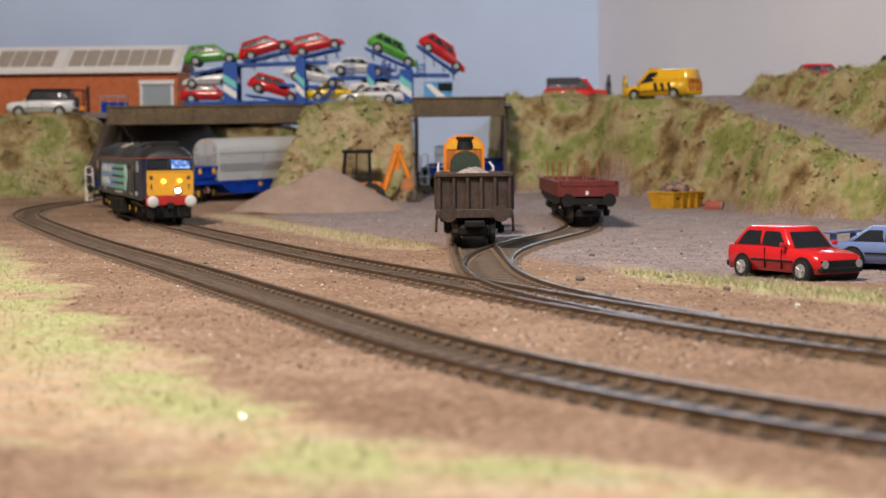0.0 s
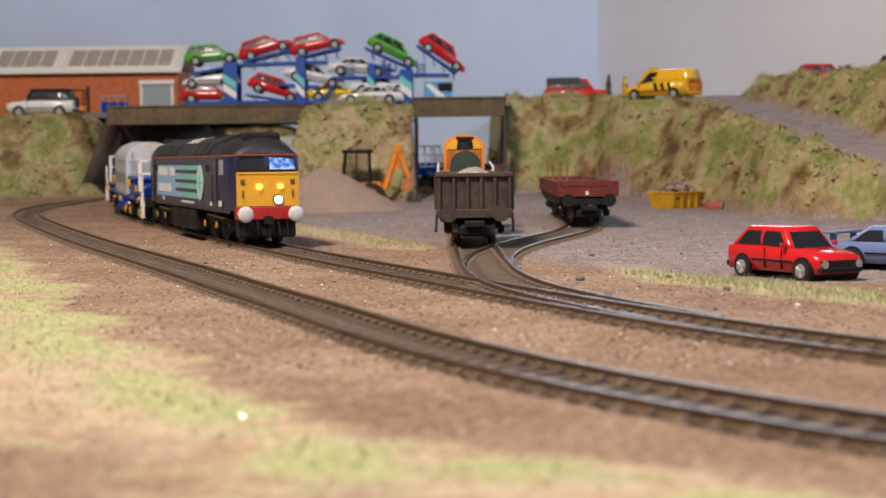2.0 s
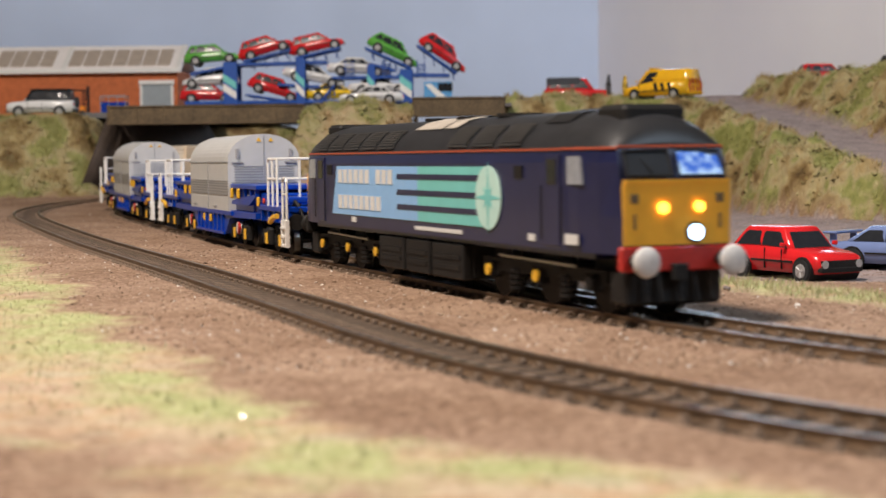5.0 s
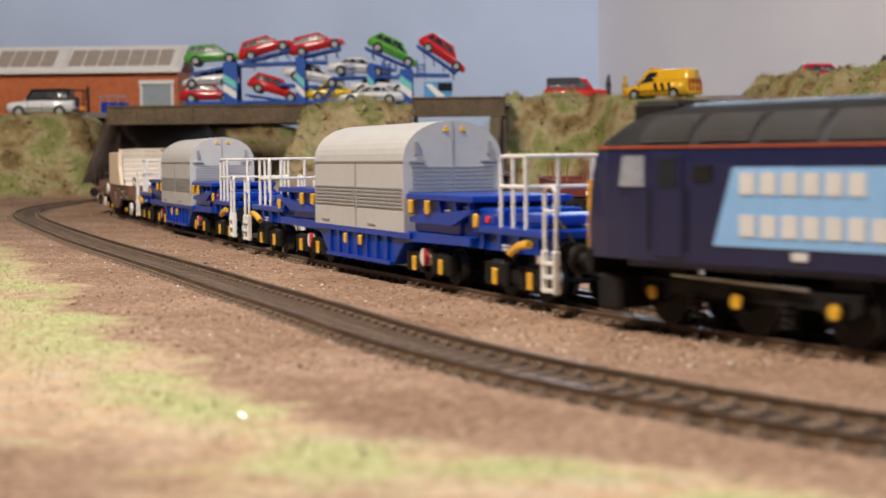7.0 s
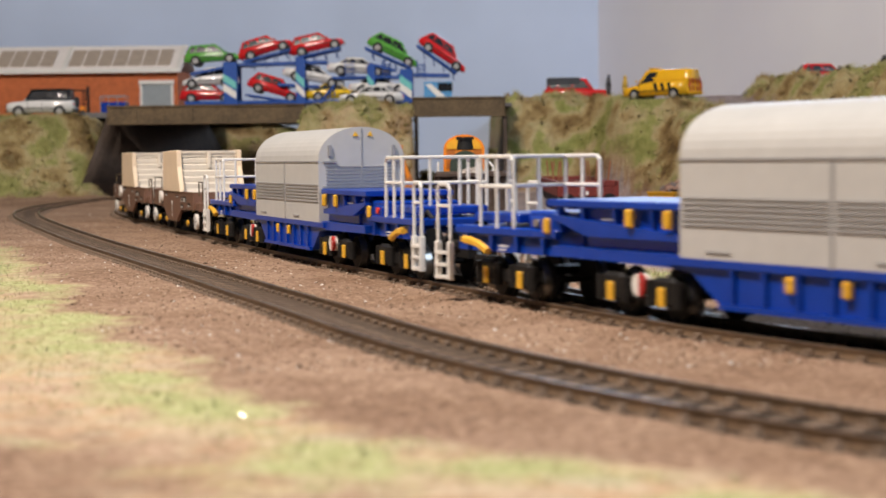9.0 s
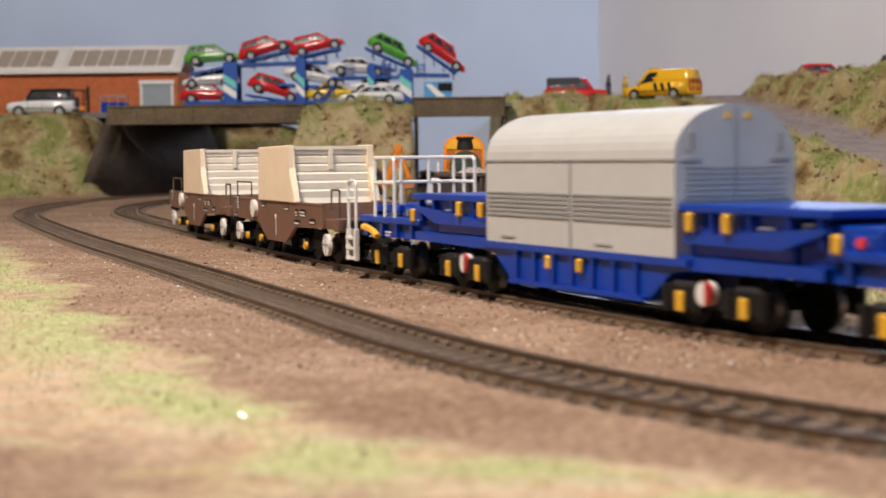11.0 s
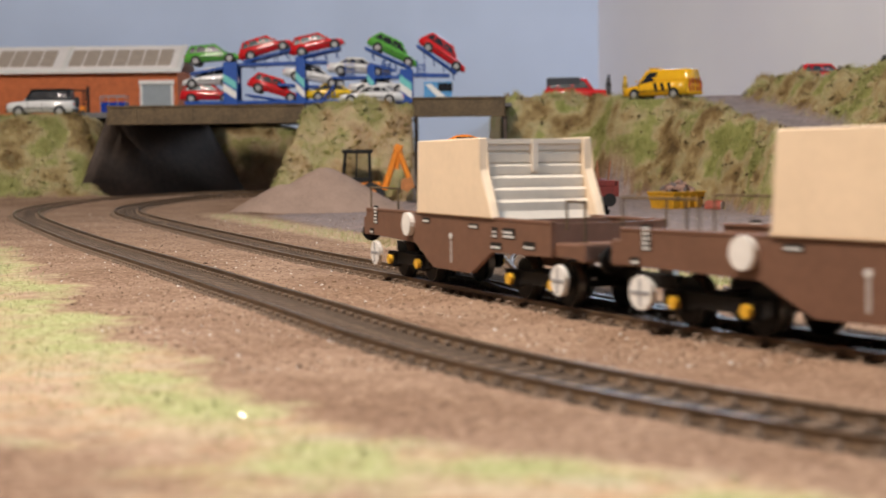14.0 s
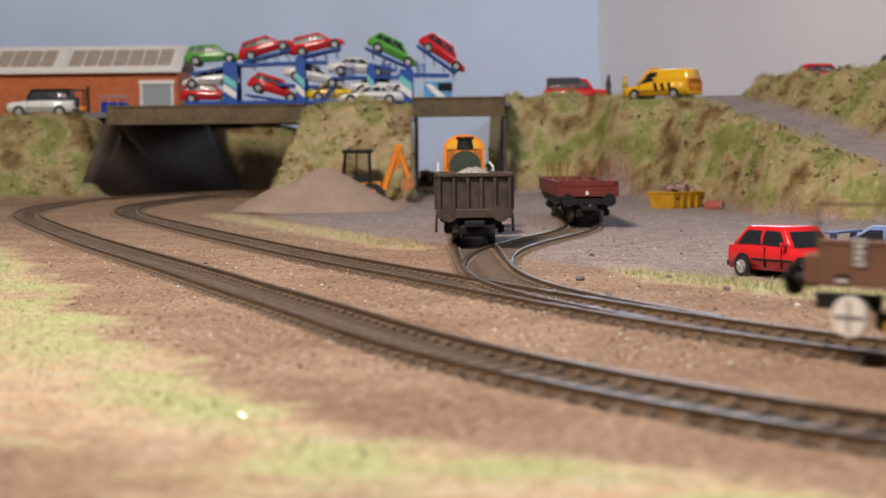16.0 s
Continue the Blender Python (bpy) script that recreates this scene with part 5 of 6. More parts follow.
# paint, kind, x, z over the street's line, tilt, facing
for paint, kind, x, z, tilt, turn, lab in (
        ("green", "hatch", -211, 40.5, 4, 0, "green model hatchback on the upper deck"),
        ("red", "hatch", -160, 48.0, 16, 0, "red model hatchback tilted nose up on the deck"),
        ("red", "hatch", -113, 50.0, 12, 0, "red model hatchback tilted nose up on the frame"),
        ("white", "hatch", -213, 19.0, -2, 180, "white model hatchback on the middle deck"),
        ("red", "hatch", -216, 5.0, 0, 0, "red model hatchback low on the transporter"),
        ("red", "hatch", -156, 10.0, -17, 0, "red model hatchback tilted nose down"),
        ("white", "saloon", -119, 21.5, -11, 0, "white model saloon tilted nose down"),
        ("yellow", "coupe", -97, 5.5, 0, 0, "yellow model coupe on the lower deck"),
        ("white", "saloon", -77, 28.5, -3, 0, "white model saloon on the upper front deck"),
        ("green", "hatch", -47, 44.0, -26, 0, "green model hatchback tilted nose down"),
        ("red", "hatch", -2, 42.0, -34, 0, "red model hatchback tilted over the cab"),
        ("white", "saloon", -57, 11.0, 0, 0, "white model saloon on the front lower deck")):
    car_on(kind, paint, x, 1480, 85.5 + z, turn, tilt, lab, LOAD)
car_on("saloon", "white", -62, 1418, 85.4, 180, 0, "silver-white saloon standing on the street")

# ---- figurines ----
for x, y, z, c in ((151, 1440, 93, "dark_jacket"), (163, 1415, 90.5, "yellow_jacket")):
    g = bmesh.new()
    rod(g, (0, 0, 0), (0, 0, 8), 1.9, 10, 2.5)
    rod(g, (0, 0, 8), (0, 0, 15), 2.8, 10, 1.7)
    bmesh.ops.create_icosphere(g, subdivisions=2, radius=1.7, matrix=Matrix.Translation((0, 0, 16.6)))
    ob = part("figurine", g, surface(c, (0.05, 0.05, 0.055) if c[0] == "d" else (0.55, 0.36, 0.05), 0.7, vary=0.2, size=4), at=mm(x, y, z), smooth=True)
    tagged(ob, "tiny plain painted figurine standing on the bank", "figurine", "figurines on the bank")


# ---- yard: wagons on the sidings, heap, digger, skip, barrel ----
RUSTBROWN = surface("weathered_wagon_brown", (0.058, 0.037, 0.027), 0.7, vary=0.4, size=9, bump=0.1)
OXIDE = surface("oxide_red", (0.150, 0.018, 0.012), 0.6, vary=0.3, size=12)
STAKE = surface("brown_stake", (0.26, 0.10, 0.045), 0.6, vary=0.2, size=5)
GRAVEL = surface("pale_gravel", (0.42, 0.37, 0.33), 0.9, vary=0.45, size=2.2, bump=0.4, fine=2)
SAND = surface("pinkish_sand", (0.33, 0.235, 0.185), 0.95, vary=0.16, size=14, bump=0.5, fine=9)
SKIPYELLOW = surface("scuffed_skip_yellow", (0.56, 0.29, 0.012), 0.55, vary=0.3, size=12)


def underframe(t, half, r, axles, beam):
    g = bmesh.new()
    box(g, -half, half, -12, 12, 11, 14.5)
    for s in (-1, 1):
        for x in axles:
            prism(g, [(x - 6, 11.5), (x + 6, 11.5), (x + 2.2, 4), (x - 2.2, 4)], s * 10.8, s * 12.4, "y")
            box(g, x - 2.3, x + 2.3, s * 12.4 - 1, s * 12.4 + 1, 4.4, 7.6)
        rod(g, (axles[0] + 6, s * 13, 7), (axles[-1] - 6, s * 13, 7), 0.6, 6)
    part("underframe", g, BLACK, t)
    for x in axles:
        wheelset(t, x, r)
    for e in (-1, 1):
        for s in (-1, 1):
            g = bmesh.new()
            rod(g, (e * half, s * 11.4, 13.6), (e * (half + 5), s * 11.4, 13.6), 1.5, 10)
            rod(g, (e * (half + 5), s * 11.4, 13.6), (e * (half + 6), s * 11.4, 13.6), 3.7, 18)
            part("buffer", g, beam, t, "round sprung buffer")
        g = bmesh.new()
        box(g, e * (half + 2.5) - 2.5, e * (half + 2.5) + 2.5, -7, 7, 3.5, 8.5, 1.2)
        box(g, e * (half + 5) - 3, e * (half + 5) + 3, -4.5, 4.5, 7.5, 10.5, 0.6)
        part("coupling", g, BLACK, t, "black tension coupling")


hop = thing("mineral_wagon", mm(14, 736, 0, 0, 0, -90), "weathered brown mineral wagon heaped with pale gravel", "wagon")
g = bmesh.new()
for y in (-16.6, 15.2):
    box(g, -41, 41, y, y + 1.4, 15, 30.4, 0.2)
for x in (-41, 39.6):
    box(g, x, x + 1.4, -15.2, 15.2, 15, 30.2, 0.2)
box(g, -40, 40, -15.4, 15.4, 14.4, 16)
part("body", g, RUSTBROWN, hop, "rusty brown steel body")
for e in (-1, 1):
    for y in (-15.4, -9, -3, 3, 9, 15.4):
        g = bmesh.new()
        box(g, e * 41.4 - 0.8, e * 41.4 + 0.8, y - 0.7, y + 0.7, 15, 30.2, 0.2)
        part("end_stanchion", g, RUSTBROWN, hop)
    g = bmesh.new()
    box(g, e * 41.2 - 1.4, e * 41.2 + 1.4, -17, 17, 29.4, 31.2, 0.3)
    box(g, e * 41.4 - 1.2, e * 41.4 + 1.2, -16.8, 16.8, 11.4, 15.4, 0.3)
    part("end_beam", g, RUSTBROWN, hop)
for s in (-1, 1):
    for x in range(-35, 36, 10):
        g = bmesh.new()
        box(g, x - 0.8, x + 0.8, s * 16.9 - 0.7, s * 16.9 + 0.7, 15, 30.2, 0.2)
        part("side_stanchion", g, RUSTBROWN, hop)
    g = bmesh.new()
    box(g, -42, 42, s * 16.2 - 1.1, s * 16.2 + 1.1, 29.6, 31.2, 0.3)
    part("top_rail", g, RUSTBROWN, hop)
    g = bmesh.new()
    tube_rail(g, [(40, s * 16.6, 13), (41, s * 16.9, 6.5), (33, s * 16.9, 5.5)], 0.6)
    part("brake_lever", g, RUSTBROWN, hop)
underframe(hop, 41, 6.2, (22, -22), RUSTBROWN)
g = bmesh.new()
r = bmesh.ops.create_grid(g, x_segments=30, y_segments=14, size=1.0)
for v in r["verts"]:
    x, y = v.co.x * 39.4, v.co.y * 15
    v.co = Vector((x, y, 27.2 + 6.0 * math.exp(-((x - 18) / 22) ** 2 - (y / 9) ** 2) + 4 * math.exp(-((x + 20) / 18) ** 2 - (y / 9) ** 2) + 1.0 * noise.noise(Vector((x / 2, y / 2, 0)))))
part("load_surface", g, GRAVEL, hop, "pale gravel load")
rng = random.Random(4)
g = bmesh.new()
for _ in range(500):
    x, y = rng.uniform(-38, 38), rng.uniform(-14, 14)
    z = 27.4 + 6.0 * math.exp(-((x - 18) / 22) ** 2 - (y / 9) ** 2) + 4 * math.exp(-((x + 20) / 18) ** 2 - (y / 9) ** 2)
    s = rng.uniform(0.5, 1.1)
    m = Matrix.Translation((x, y, z)) @ Euler((rng.random() * 6, rng.random() * 6, 0)).to_matrix().to_4x4() @ Matrix.Diagonal((s, s * rng.uniform(.6, 1), s * .7, 1))
    bmesh.ops.create_cube(g, size=1.0, matrix=m)
tagged(part("gravel", g, GRAVEL, hop), kind="stuff")

sh = thing("shunter", mm(12, 862, 0, 0, 0, -90), "small shunting engine, orange arched cab, dark green bonnet", "locomotive")
GREEN = surface("dark_green_bonnet", (0.035, 0.05, 0.035), 0.55, vary=0.3, size=10)
g = bmesh.new()
prism(g, arch(7.8, 16, 33, 41.5), -8, 50, "x")
part("bonnet", g, GREEN, sh, "dark green bonnet")
g = bmesh.new()
rod(g, (38, 0, 42), (38, 0, 47.5), 4.4, 16, 3.6)
rod(g, (38, 0, 47), (38, 0, 48.6), 4.6, 16)
part("exhaust", g, BLACK, sh, "black exhaust stack")
g = bmesh.new()
prism(g, arch(11.2, 14, 42, 50.5), -40, -8, "x")
c = part("cab", g, ORANGE, sh, "orange arched cab")
# the cab's recesses are raised panels, their shade given as a darker orange
for y0, y1 in ((-9.6, -5), (5, 9.6)):
    g = bmesh.new()
    box(g, -8.4, -7.5, y0, y1, 32, 42)
    part("recess_shade", g, surface("shaded_orange", (0.42, 0.12, 0.012), 0.6, vary=0.2, size=5) if y0 < 0 else bpy.data.materials["shaded_orange"], c)
g = bmesh.new()
prism(g, arch(9.4, 42.6, 43.5, 49), -8, -7.3, "x")
part("cab_rim", g, YELLOW, c)
g = bmesh.new()
box(g, -42, 54, -15, 15, 11.5, 16, 0.5)
part("running_plate", g, RUSTBROWN, sh)
for s in (-1, 1):
    g = bmesh.new()
    box(g, 0, 52, s * 14.4 - 0.4, s * 14.4 + 0.4, 15.8, 31)
    tube_rail(g, [(52, s * 14, 16), (52, s * 14, 33), (-6, s * 14, 35)], 0.6)
    part("side_rail", g, WHITE, sh, "grubby white edge rail")
underframe(sh, 46, 6.2, (24, -24), BLACK)

flat = thing("bolster_wagon", mm(82.5, 992, 0, 0, 0, -90.8), "oxide red bolster wagon with thin upright stakes", "wagon")
g = bmesh.new()
box(g, -108, 108, -15.8, 15.8, 17.0, 19.0, 0.2)
part("deck", g, surface("dark_deck_boards", (0.035, 0.028, 0.026), 0.7, vary=0.35, size=8), flat, "dark boarded deck")
for s in (-1, 1):
    g = bmesh.new()
    box(g, -109, 109, s * 16.4 - 0.6, s * 16.4 + 0.6, 15.5, 23.6, 0.2)
    box(g, -109, 109, s * 16.4 - 0.8, s * 16.4 + 0.8, 23.2, 24.0, 0.1)
    part("side_board", g, OXIDE, flat, "oxide red side board")
    g = bmesh.new()
    prism(g, [(-106, 15.6), (106, 15.6), (104, 12.5), (60, 10), (-60, 10), (-104, 12.5)], s * 14.2, s * 15.2, "y")
    part("solebar", g, BLACK, flat)
for e in (-1, 1):
    g = bmesh.new()
    box(g, e * 109 - 0.7, e * 109 + 0.7, -17, 17, 15.4, 21.4, 0.2)
    part("end_board", g, OXIDE, flat, "oxide red end board")
    g = bmesh.new()
    box(g, e * 107 - 3, e * 107 + 3, -15, 15, 21, 24.4, 0.3)
    part("bolster", g, OXIDE, flat)
    g = bmesh.new()
    box(g, e * 109.8 - 0.2, e * 109.8 + 0.2, -1.4, 0.2, 16.4, 18.6)
    part("label_bar", g, LETTER, flat)
for x in (-72, -36, 0, 36, 72):
    g = bmesh.new()
    box(g, x - 2, x + 2, -15.6, 15.6, 19, 22.2, 0.3)
    part("bolster", g, surface("bolster_timber", (0.05, 0.035, 0.03), 0.7, vary=0.3, size=6) if x == -72 else bpy.data.materials["bolster_timber"], flat)
for x in (-84, -50, -16, 18, 52, 98):
    for y in (-11.5, 11.5):
        g = bmesh.new()
        rod(g, (x, y, 19), (x + random.uniform(-.6, .6), y + random.uniform(-2.2, 2.2), 35.0), 0.52, 6)
        part("stake", g, STAKE, flat, "thin brown stake")
underframe(flat, 109, 6.2, (88, 64, -64, -88), BLACK)

# heap of sand
g = bmesh.new()
n_r, n_a = 34, 72
rows = []
for i in range(n_r + 1):
    ring = []
    for a in range(n_a):
        an = a * math.tau / n_a
        q = i / n_r
        wx, wy = (76 + 3 * math.sin(3 * an)) * q, (48 + 3 * math.cos(2 * an)) * q
        x, y = wx * math.cos(an), wy * math.sin(an)
        h1 = max(0, 1.04 - math.sqrt(((x - 4) / 70) ** 2 + (y / 46) ** 2 + 0.012)) * 42
        h2 = max(0, 1.04 - math.sqrt(((x + 28) / 48) ** 2 + ((y + 12) / 36) ** 2 + 0.012)) * 28
        z = math.log(math.exp(h1 / 3) + math.exp(h2 / 3)) * 3 - 2.1 - 5
        z += 0.7 * noise.noise(Vector((x / 6, y / 6, 2))) + 0.4 * noise.noise(Vector((x / 2, y / 2, 5)))
        ring.append(g.verts.new((x, y, z)))
    rows.append(ring)
for a, b in zip(rows[:-1], rows[1:]):
    for i in range(n_a):
        g.faces.new((a[i], a[(i + 1) % n_a], b[(i + 1) % n_a], b[i]))
bmesh.ops.remove_doubles(g, verts=g.verts, dist=0.05)
tagged(part("sand_heap", g, SAND, at=mm(-93, 1205, -0.5), smooth=True), "tall heap of fine pinkish sand in the yard", "heap")

dig = thing("digger", mm(-62, 1262, -1), "orange backhoe digger with a dark cab behind the heap", "digger")
g = bmesh.new()
box(g, -30, 14, -11, 11, 10, 20, 1.2)
part("chassis", g, ORANGE, dig)
g = bmesh.new()
for x in (-17, 5):
    for y in (-9.5, 9.5):
        tube_rail(g, [(x, y, 20), (x * 0.85, y * 0.9, 43)], 0.9)
tube_rail(g, [(-6, -9.5, 20), (-5, -8.6, 43)], 0.7)
box(g, -17, 7, -10, 10, 43, 46, 0.8)
box(g, -18, 6, -10, 10, 19, 24, 0.6)
cb = part("cab_frame", g, BLACK, dig, "dark cab frame and roof")
for y in (-9.3, 9.3):
    g = bmesh.new()
    box(g, -15.5, 4.5, y - 0.2, y + 0.2, 24, 43)
    k = part("cab_glass", g, clear("cab_glass", (0.85, 0.85, 0.82)) if y < 0 else bpy.data.materials["cab_glass"], cb, "clear cab glass")
    k.visible_shadow = False
g = bmesh.new()
for a, b, w in (((16, 0, 14), (27, 0, 47), 2.6), ((27, 0, 47), (36, 0, 22), 2.2), ((30, 0, 49), (26, 0, 30), 1.4)):
    tube_rail(g, [a, b], w)
rod(g, (27, -3, 47), (27, 3, 47), 3.2, 12)
part("arm", g, ORANGE, dig, "orange backhoe arm")
g = bmesh.new()
prism(g, [(30, 22), (38, 24), (40, 16), (34, 12), (29, 15)], -5, 5, "y")
part("bucket", g, surface("worn_bucket", (0.45, 0.17, 0.05), 0.6, vary=0.35, size=5), dig)
for x, rr in ((-22, 6), (6, 10)):
    for y in (-11.5, 11.5):
        g = bmesh.new()
        rod(g, (x, y - 2.5, rr), (x, y + 2.5, rr), rr, 20)
        w = part("wheel", g, TYRE, dig)
        g = bmesh.new()
        rod(g, (x, y - 2.7, rr), (x, y + 2.7, rr), rr * 0.5, 14)
        part("rim", g, ORANGE, w)

skip = thing("skip", mm(174, 1182, -4.4, 0, 0, 44) @ Matrix.Scale(0.87, 4), "yellow rubble skip filled with broken bricks and stones", "skip")
g = bmesh.new()
a0, a1 = [(-18, -11, 0), (18, -11, 0), (18, 11, 0), (-18, 11, 0)], [(-22, -14, 17), (22, -14, 17), (22, 14, 17), (-22, 14, 17)]
b1, b0 = [(-20.8, -12.8, 17), (20.8, -12.8, 17), (20.8, 12.8, 17), (-20.8, 12.8, 17)], [(-17, -10, 1.2), (17, -10, 1.2), (17, 10, 1.2), (-17, 10, 1.2)]
loft(g, [a0, a1, b1, b0], close=True)
sk = part("shell", g, SKIPYELLOW, skip, "scuffed yellow steel shell")
g = bmesh.new()
for (p, q) in (((-22, -14), (22, -14)), ((22, -14), (22, 14)), ((22, 14), (-22, 14)), ((-22, 14), (-22, -14))):
    tube_rail(g, [(*p, 17), (*q, 17)], 0.9)
for x in (-10, 0, 10):
    box(g, x - 0.7, x + 0.7, -14.6, -12, 4, 16.5)
part("rim", g, SKIPYELLOW, sk)
for x in (-17, 17):
    g = bmesh.new()
    rod(g, (x, -14, 12), (x, -15.6, 12), 1.0, 10)
    part("lug", g, BLACK, sk)
RUBBLE = [surface("rubble_" + n, c, 0.9, vary=0.25, size=4) for n, c in (("pink", (0.42, 0.26, 0.20)), ("grey", (0.17, 0.14, 0.13)), ("brown", (0.22, 0.13, 0.095)))]
for k in range(90):
    g = bmesh.new()
    s = rng.uniform(2.2, 4.6)
    bmesh.ops.create_cube(g, size=1.0, matrix=Matrix.Diagonal((s * 1.5, s, s * 0.7, 1)))
    for v in g.verts:
        v.co += Vector((rng.uniform(-.4, .4), rng.uniform(-.4, .4), rng.uniform(-.3, .3)))
    x, y = rng.uniform(-17, 17), rng.uniform(-9.5, 9.5)
    z = 16.5 + 11 * max(0, 1 - math.hypot((x - 2) / 20, y / 13)) - rng.random() * 2
    part("rubble_stone", g, RUBBLE[k % 3], skip, at=mm(x, y, z, rng.uniform(-40, 40), rng.uniform(-40, 40), rng.uniform(0, 180)))
brl = thing("barrel", mm(199, 1163, 0, 0, 0, 0), "rusty red barrel lying on its side", "barrel")
g = bmesh.new()
rod(g, (-5, 3, 0), (5.5, -3.5, 0), 4.6, 22)
part("drum", g, surface("rusty_red_drum", (0.38, 0.09, 0.06), 0.6, vary=0.3, size=6), brl)
g = bmesh.new()
rod(g, (5.3, -3.4, 0), (6.0, -3.8, 0), 4.1, 22)
part("lid", g, surface("grey_drum_lid", (0.36, 0.30, 0.28), 0.6, vary=0.2, size=4), brl, "grey drum lid")
for a in (-0.35, 0.25):
    g = bmesh.new()
    rod(g, (10.5 * a - 0.3, -6.5 * a + 0.2, 0), (10.5 * a + 0.5, -6.5 * a - 0.3, 0), 4.9, 22)
    part("hoop", g, bpy.data.materials["rusty_red_drum"], brl)


# ---- scatter: scrub clumps on the banks, static grass on the verges, grit on the yard ----
def islands(name, stops, rough=0.9, drift=None):
    """A material whose colour changes from piece to piece of a joined mesh."""
    m, n, l, p = shader(name)
    g = n.new("ShaderNodeNewGeometry")
    r = n.new("ShaderNodeValToRGB")
    while len(r.color_ramp.elements) < len(stops):
        r.color_ramp.elements.new(0.5)
    for e, (pos, c) in zip(r.color_ramp.elements, stops):
        e.position, e.color = pos, (*c, 1)
    l.new(g.outputs["Random Per Island"], r.inputs[0])
    out = r.outputs[0]
    if drift:
        co = n.new("ShaderNodeTexCoord")
        t = n.new("ShaderNodeTexNoise")
        t.inputs["Scale"].default_value, t.inputs["Detail"].default_value = 1000.0 / 30, 4
        l.new(co.outputs["Object"], t.inputs["Vector"])
        q = n.new("ShaderNodeValToRGB")
        while len(q.color_ramp.elements) < len(drift):
            q.color_ramp.elements.new(0.5)
        for e, (pos, c) in zip(q.color_ramp.elements, drift):
            e.position, e.color = pos, (*c, 1)
        l.new(t.outputs["Fac"], q.inputs[0])
        x = n.new("ShaderNodeMix")
        x.data_type = "RGBA"
        x.inputs[0].default_value = 0.72
        l.new(out, x.inputs[6])
        l.new(q.outputs[0], x.inputs[7])
        out = x.outputs[2]
    l.new(out, p.inputs["Base Color"])
    p.inputs["Roughness"].default_value, p.inputs["Specular IOR Level"].default_value = rough, 0.2
    return m


def scatter_mesh(name, verts, faces, material, label, category):
    me = bpy.data.meshes.new(name)
    me.from_pydata([(x * K, y * K, z * K) for x, y, z in verts], [], faces)
    me.materials.append(material)
    return tagged(new(name, me), label, category, kind="stuff")


rs = random.Random(11)
ICO = bmesh.new()
bmesh.ops.create_icosphere(ICO, subdivisions=1, radius=1.0)
ICO_V = [v.co.copy() for v in ICO.verts]
ICO_F = [[v.index for v in f.verts] for f in ICO.faces]
ICO.free()


def clump(verts, faces, x, y, z, s):
    b = len(verts)
    for c in ICO_V:
        k = s * rs.uniform(0.45, 1.35)
        verts.append((x + c.x * k, y + c.y * k, z + c.z * k * 0.8))
    faces.extend([[b + i for i in f] for f in ICO_F])


def blade(verts, faces, x, y, z, h, w):
    b = len(verts)
    a, lean = rs.uniform(0, math.tau), h * rs.uniform(0.1, 0.7)
    la = rs.uniform(0, math.tau)
    dx, dy = math.cos(a) * w, math.sin(a) * w
    verts.extend([(x - dx, y - dy, z - 0.3), (x + dx, y + dy, z - 0.3), (x + math.cos(la) * lean, y + math.sin(la) * lean, z + h)])
    faces.append((b, b + 1, b + 2))


cv, cf, gv, gf = [], [], [], []
for x0, x1, y0, y1, count in ((60, 420, 930, 1470, 15000), (-480, -285, 1380, 1480, 3600), (-150, -22, 1262, 1392, 2800), (-200, -60, 1600, 1670, 900)):
    for _ in range(count):
        x, y = rs.uniform(x0, x1), rs.uniform(y0, y1)
        z, c = relief(x, y)
        if c[3] < 0.4 or any(math.hypot(x - p[0], y - p[1]) < p[2] * 0.95 for p in PADS):
            continue
        if rs.random() < 0.30:
            clump(cv, cf, x, y, z + 0.3, rs.uniform(0.8, 2.9) * (1.3 if rs.random() < 0.1 else 0.8))
        for _ in range(5):
            ax, ay = x + rs.gauss(0, 3), y + rs.gauss(0, 3)
            blade(gv, gf, ax, ay, relief(ax, ay)[0], rs.uniform(2.0, 5.5), 0.32)
for bx, by, bw, bh, count in ((-14, 1590, 12, 20, 160), (54, 1600, 12, 42, 260), (22, 1640, 30, 12, 160)):
    for _ in range(count):
        u, a, h = rs.random() ** 0.5, rs.uniform(0, math.tau), rs.random()
        clump(cv, cf, bx + bw * u * math.cos(a) * (1 - 0.5 * h), by + 10 * u * math.sin(a), 4 + bh * h, rs.uniform(1.5, 3.4))
DRIFT = [(0.30, (0.10, 0.055, 0.024)), (0.38, (0.25, 0.155, 0.065)), (0.45, (0.42, 0.32, 0.155)), (0.51, (0.52, 0.44, 0.25)), (0.57, (0.37, 0.38, 0.15)), (0.66, (0.27, 0.28, 0.095))]
SCRUB = islands("scrub_foam", [(0.0, (0.055, 0.032, 0.014)), (0.25, (0.13, 0.085, 0.03)), (0.5, (0.20, 0.155, 0.055)), (0.7, (0.13, 0.15, 0.035)), (0.88, (0.24, 0.25, 0.08)), (1.0, (0.36, 0.30, 0.15))], drift=DRIFT)
DRYGRASS = islands("dry_static_grass", [(0.0, (0.20, 0.13, 0.05)), (0.35, (0.38, 0.29, 0.13)), (0.65, (0.30, 0.29, 0.09)), (1.0, (0.52, 0.44, 0.24))], drift=DRIFT)
dv, df = [], []
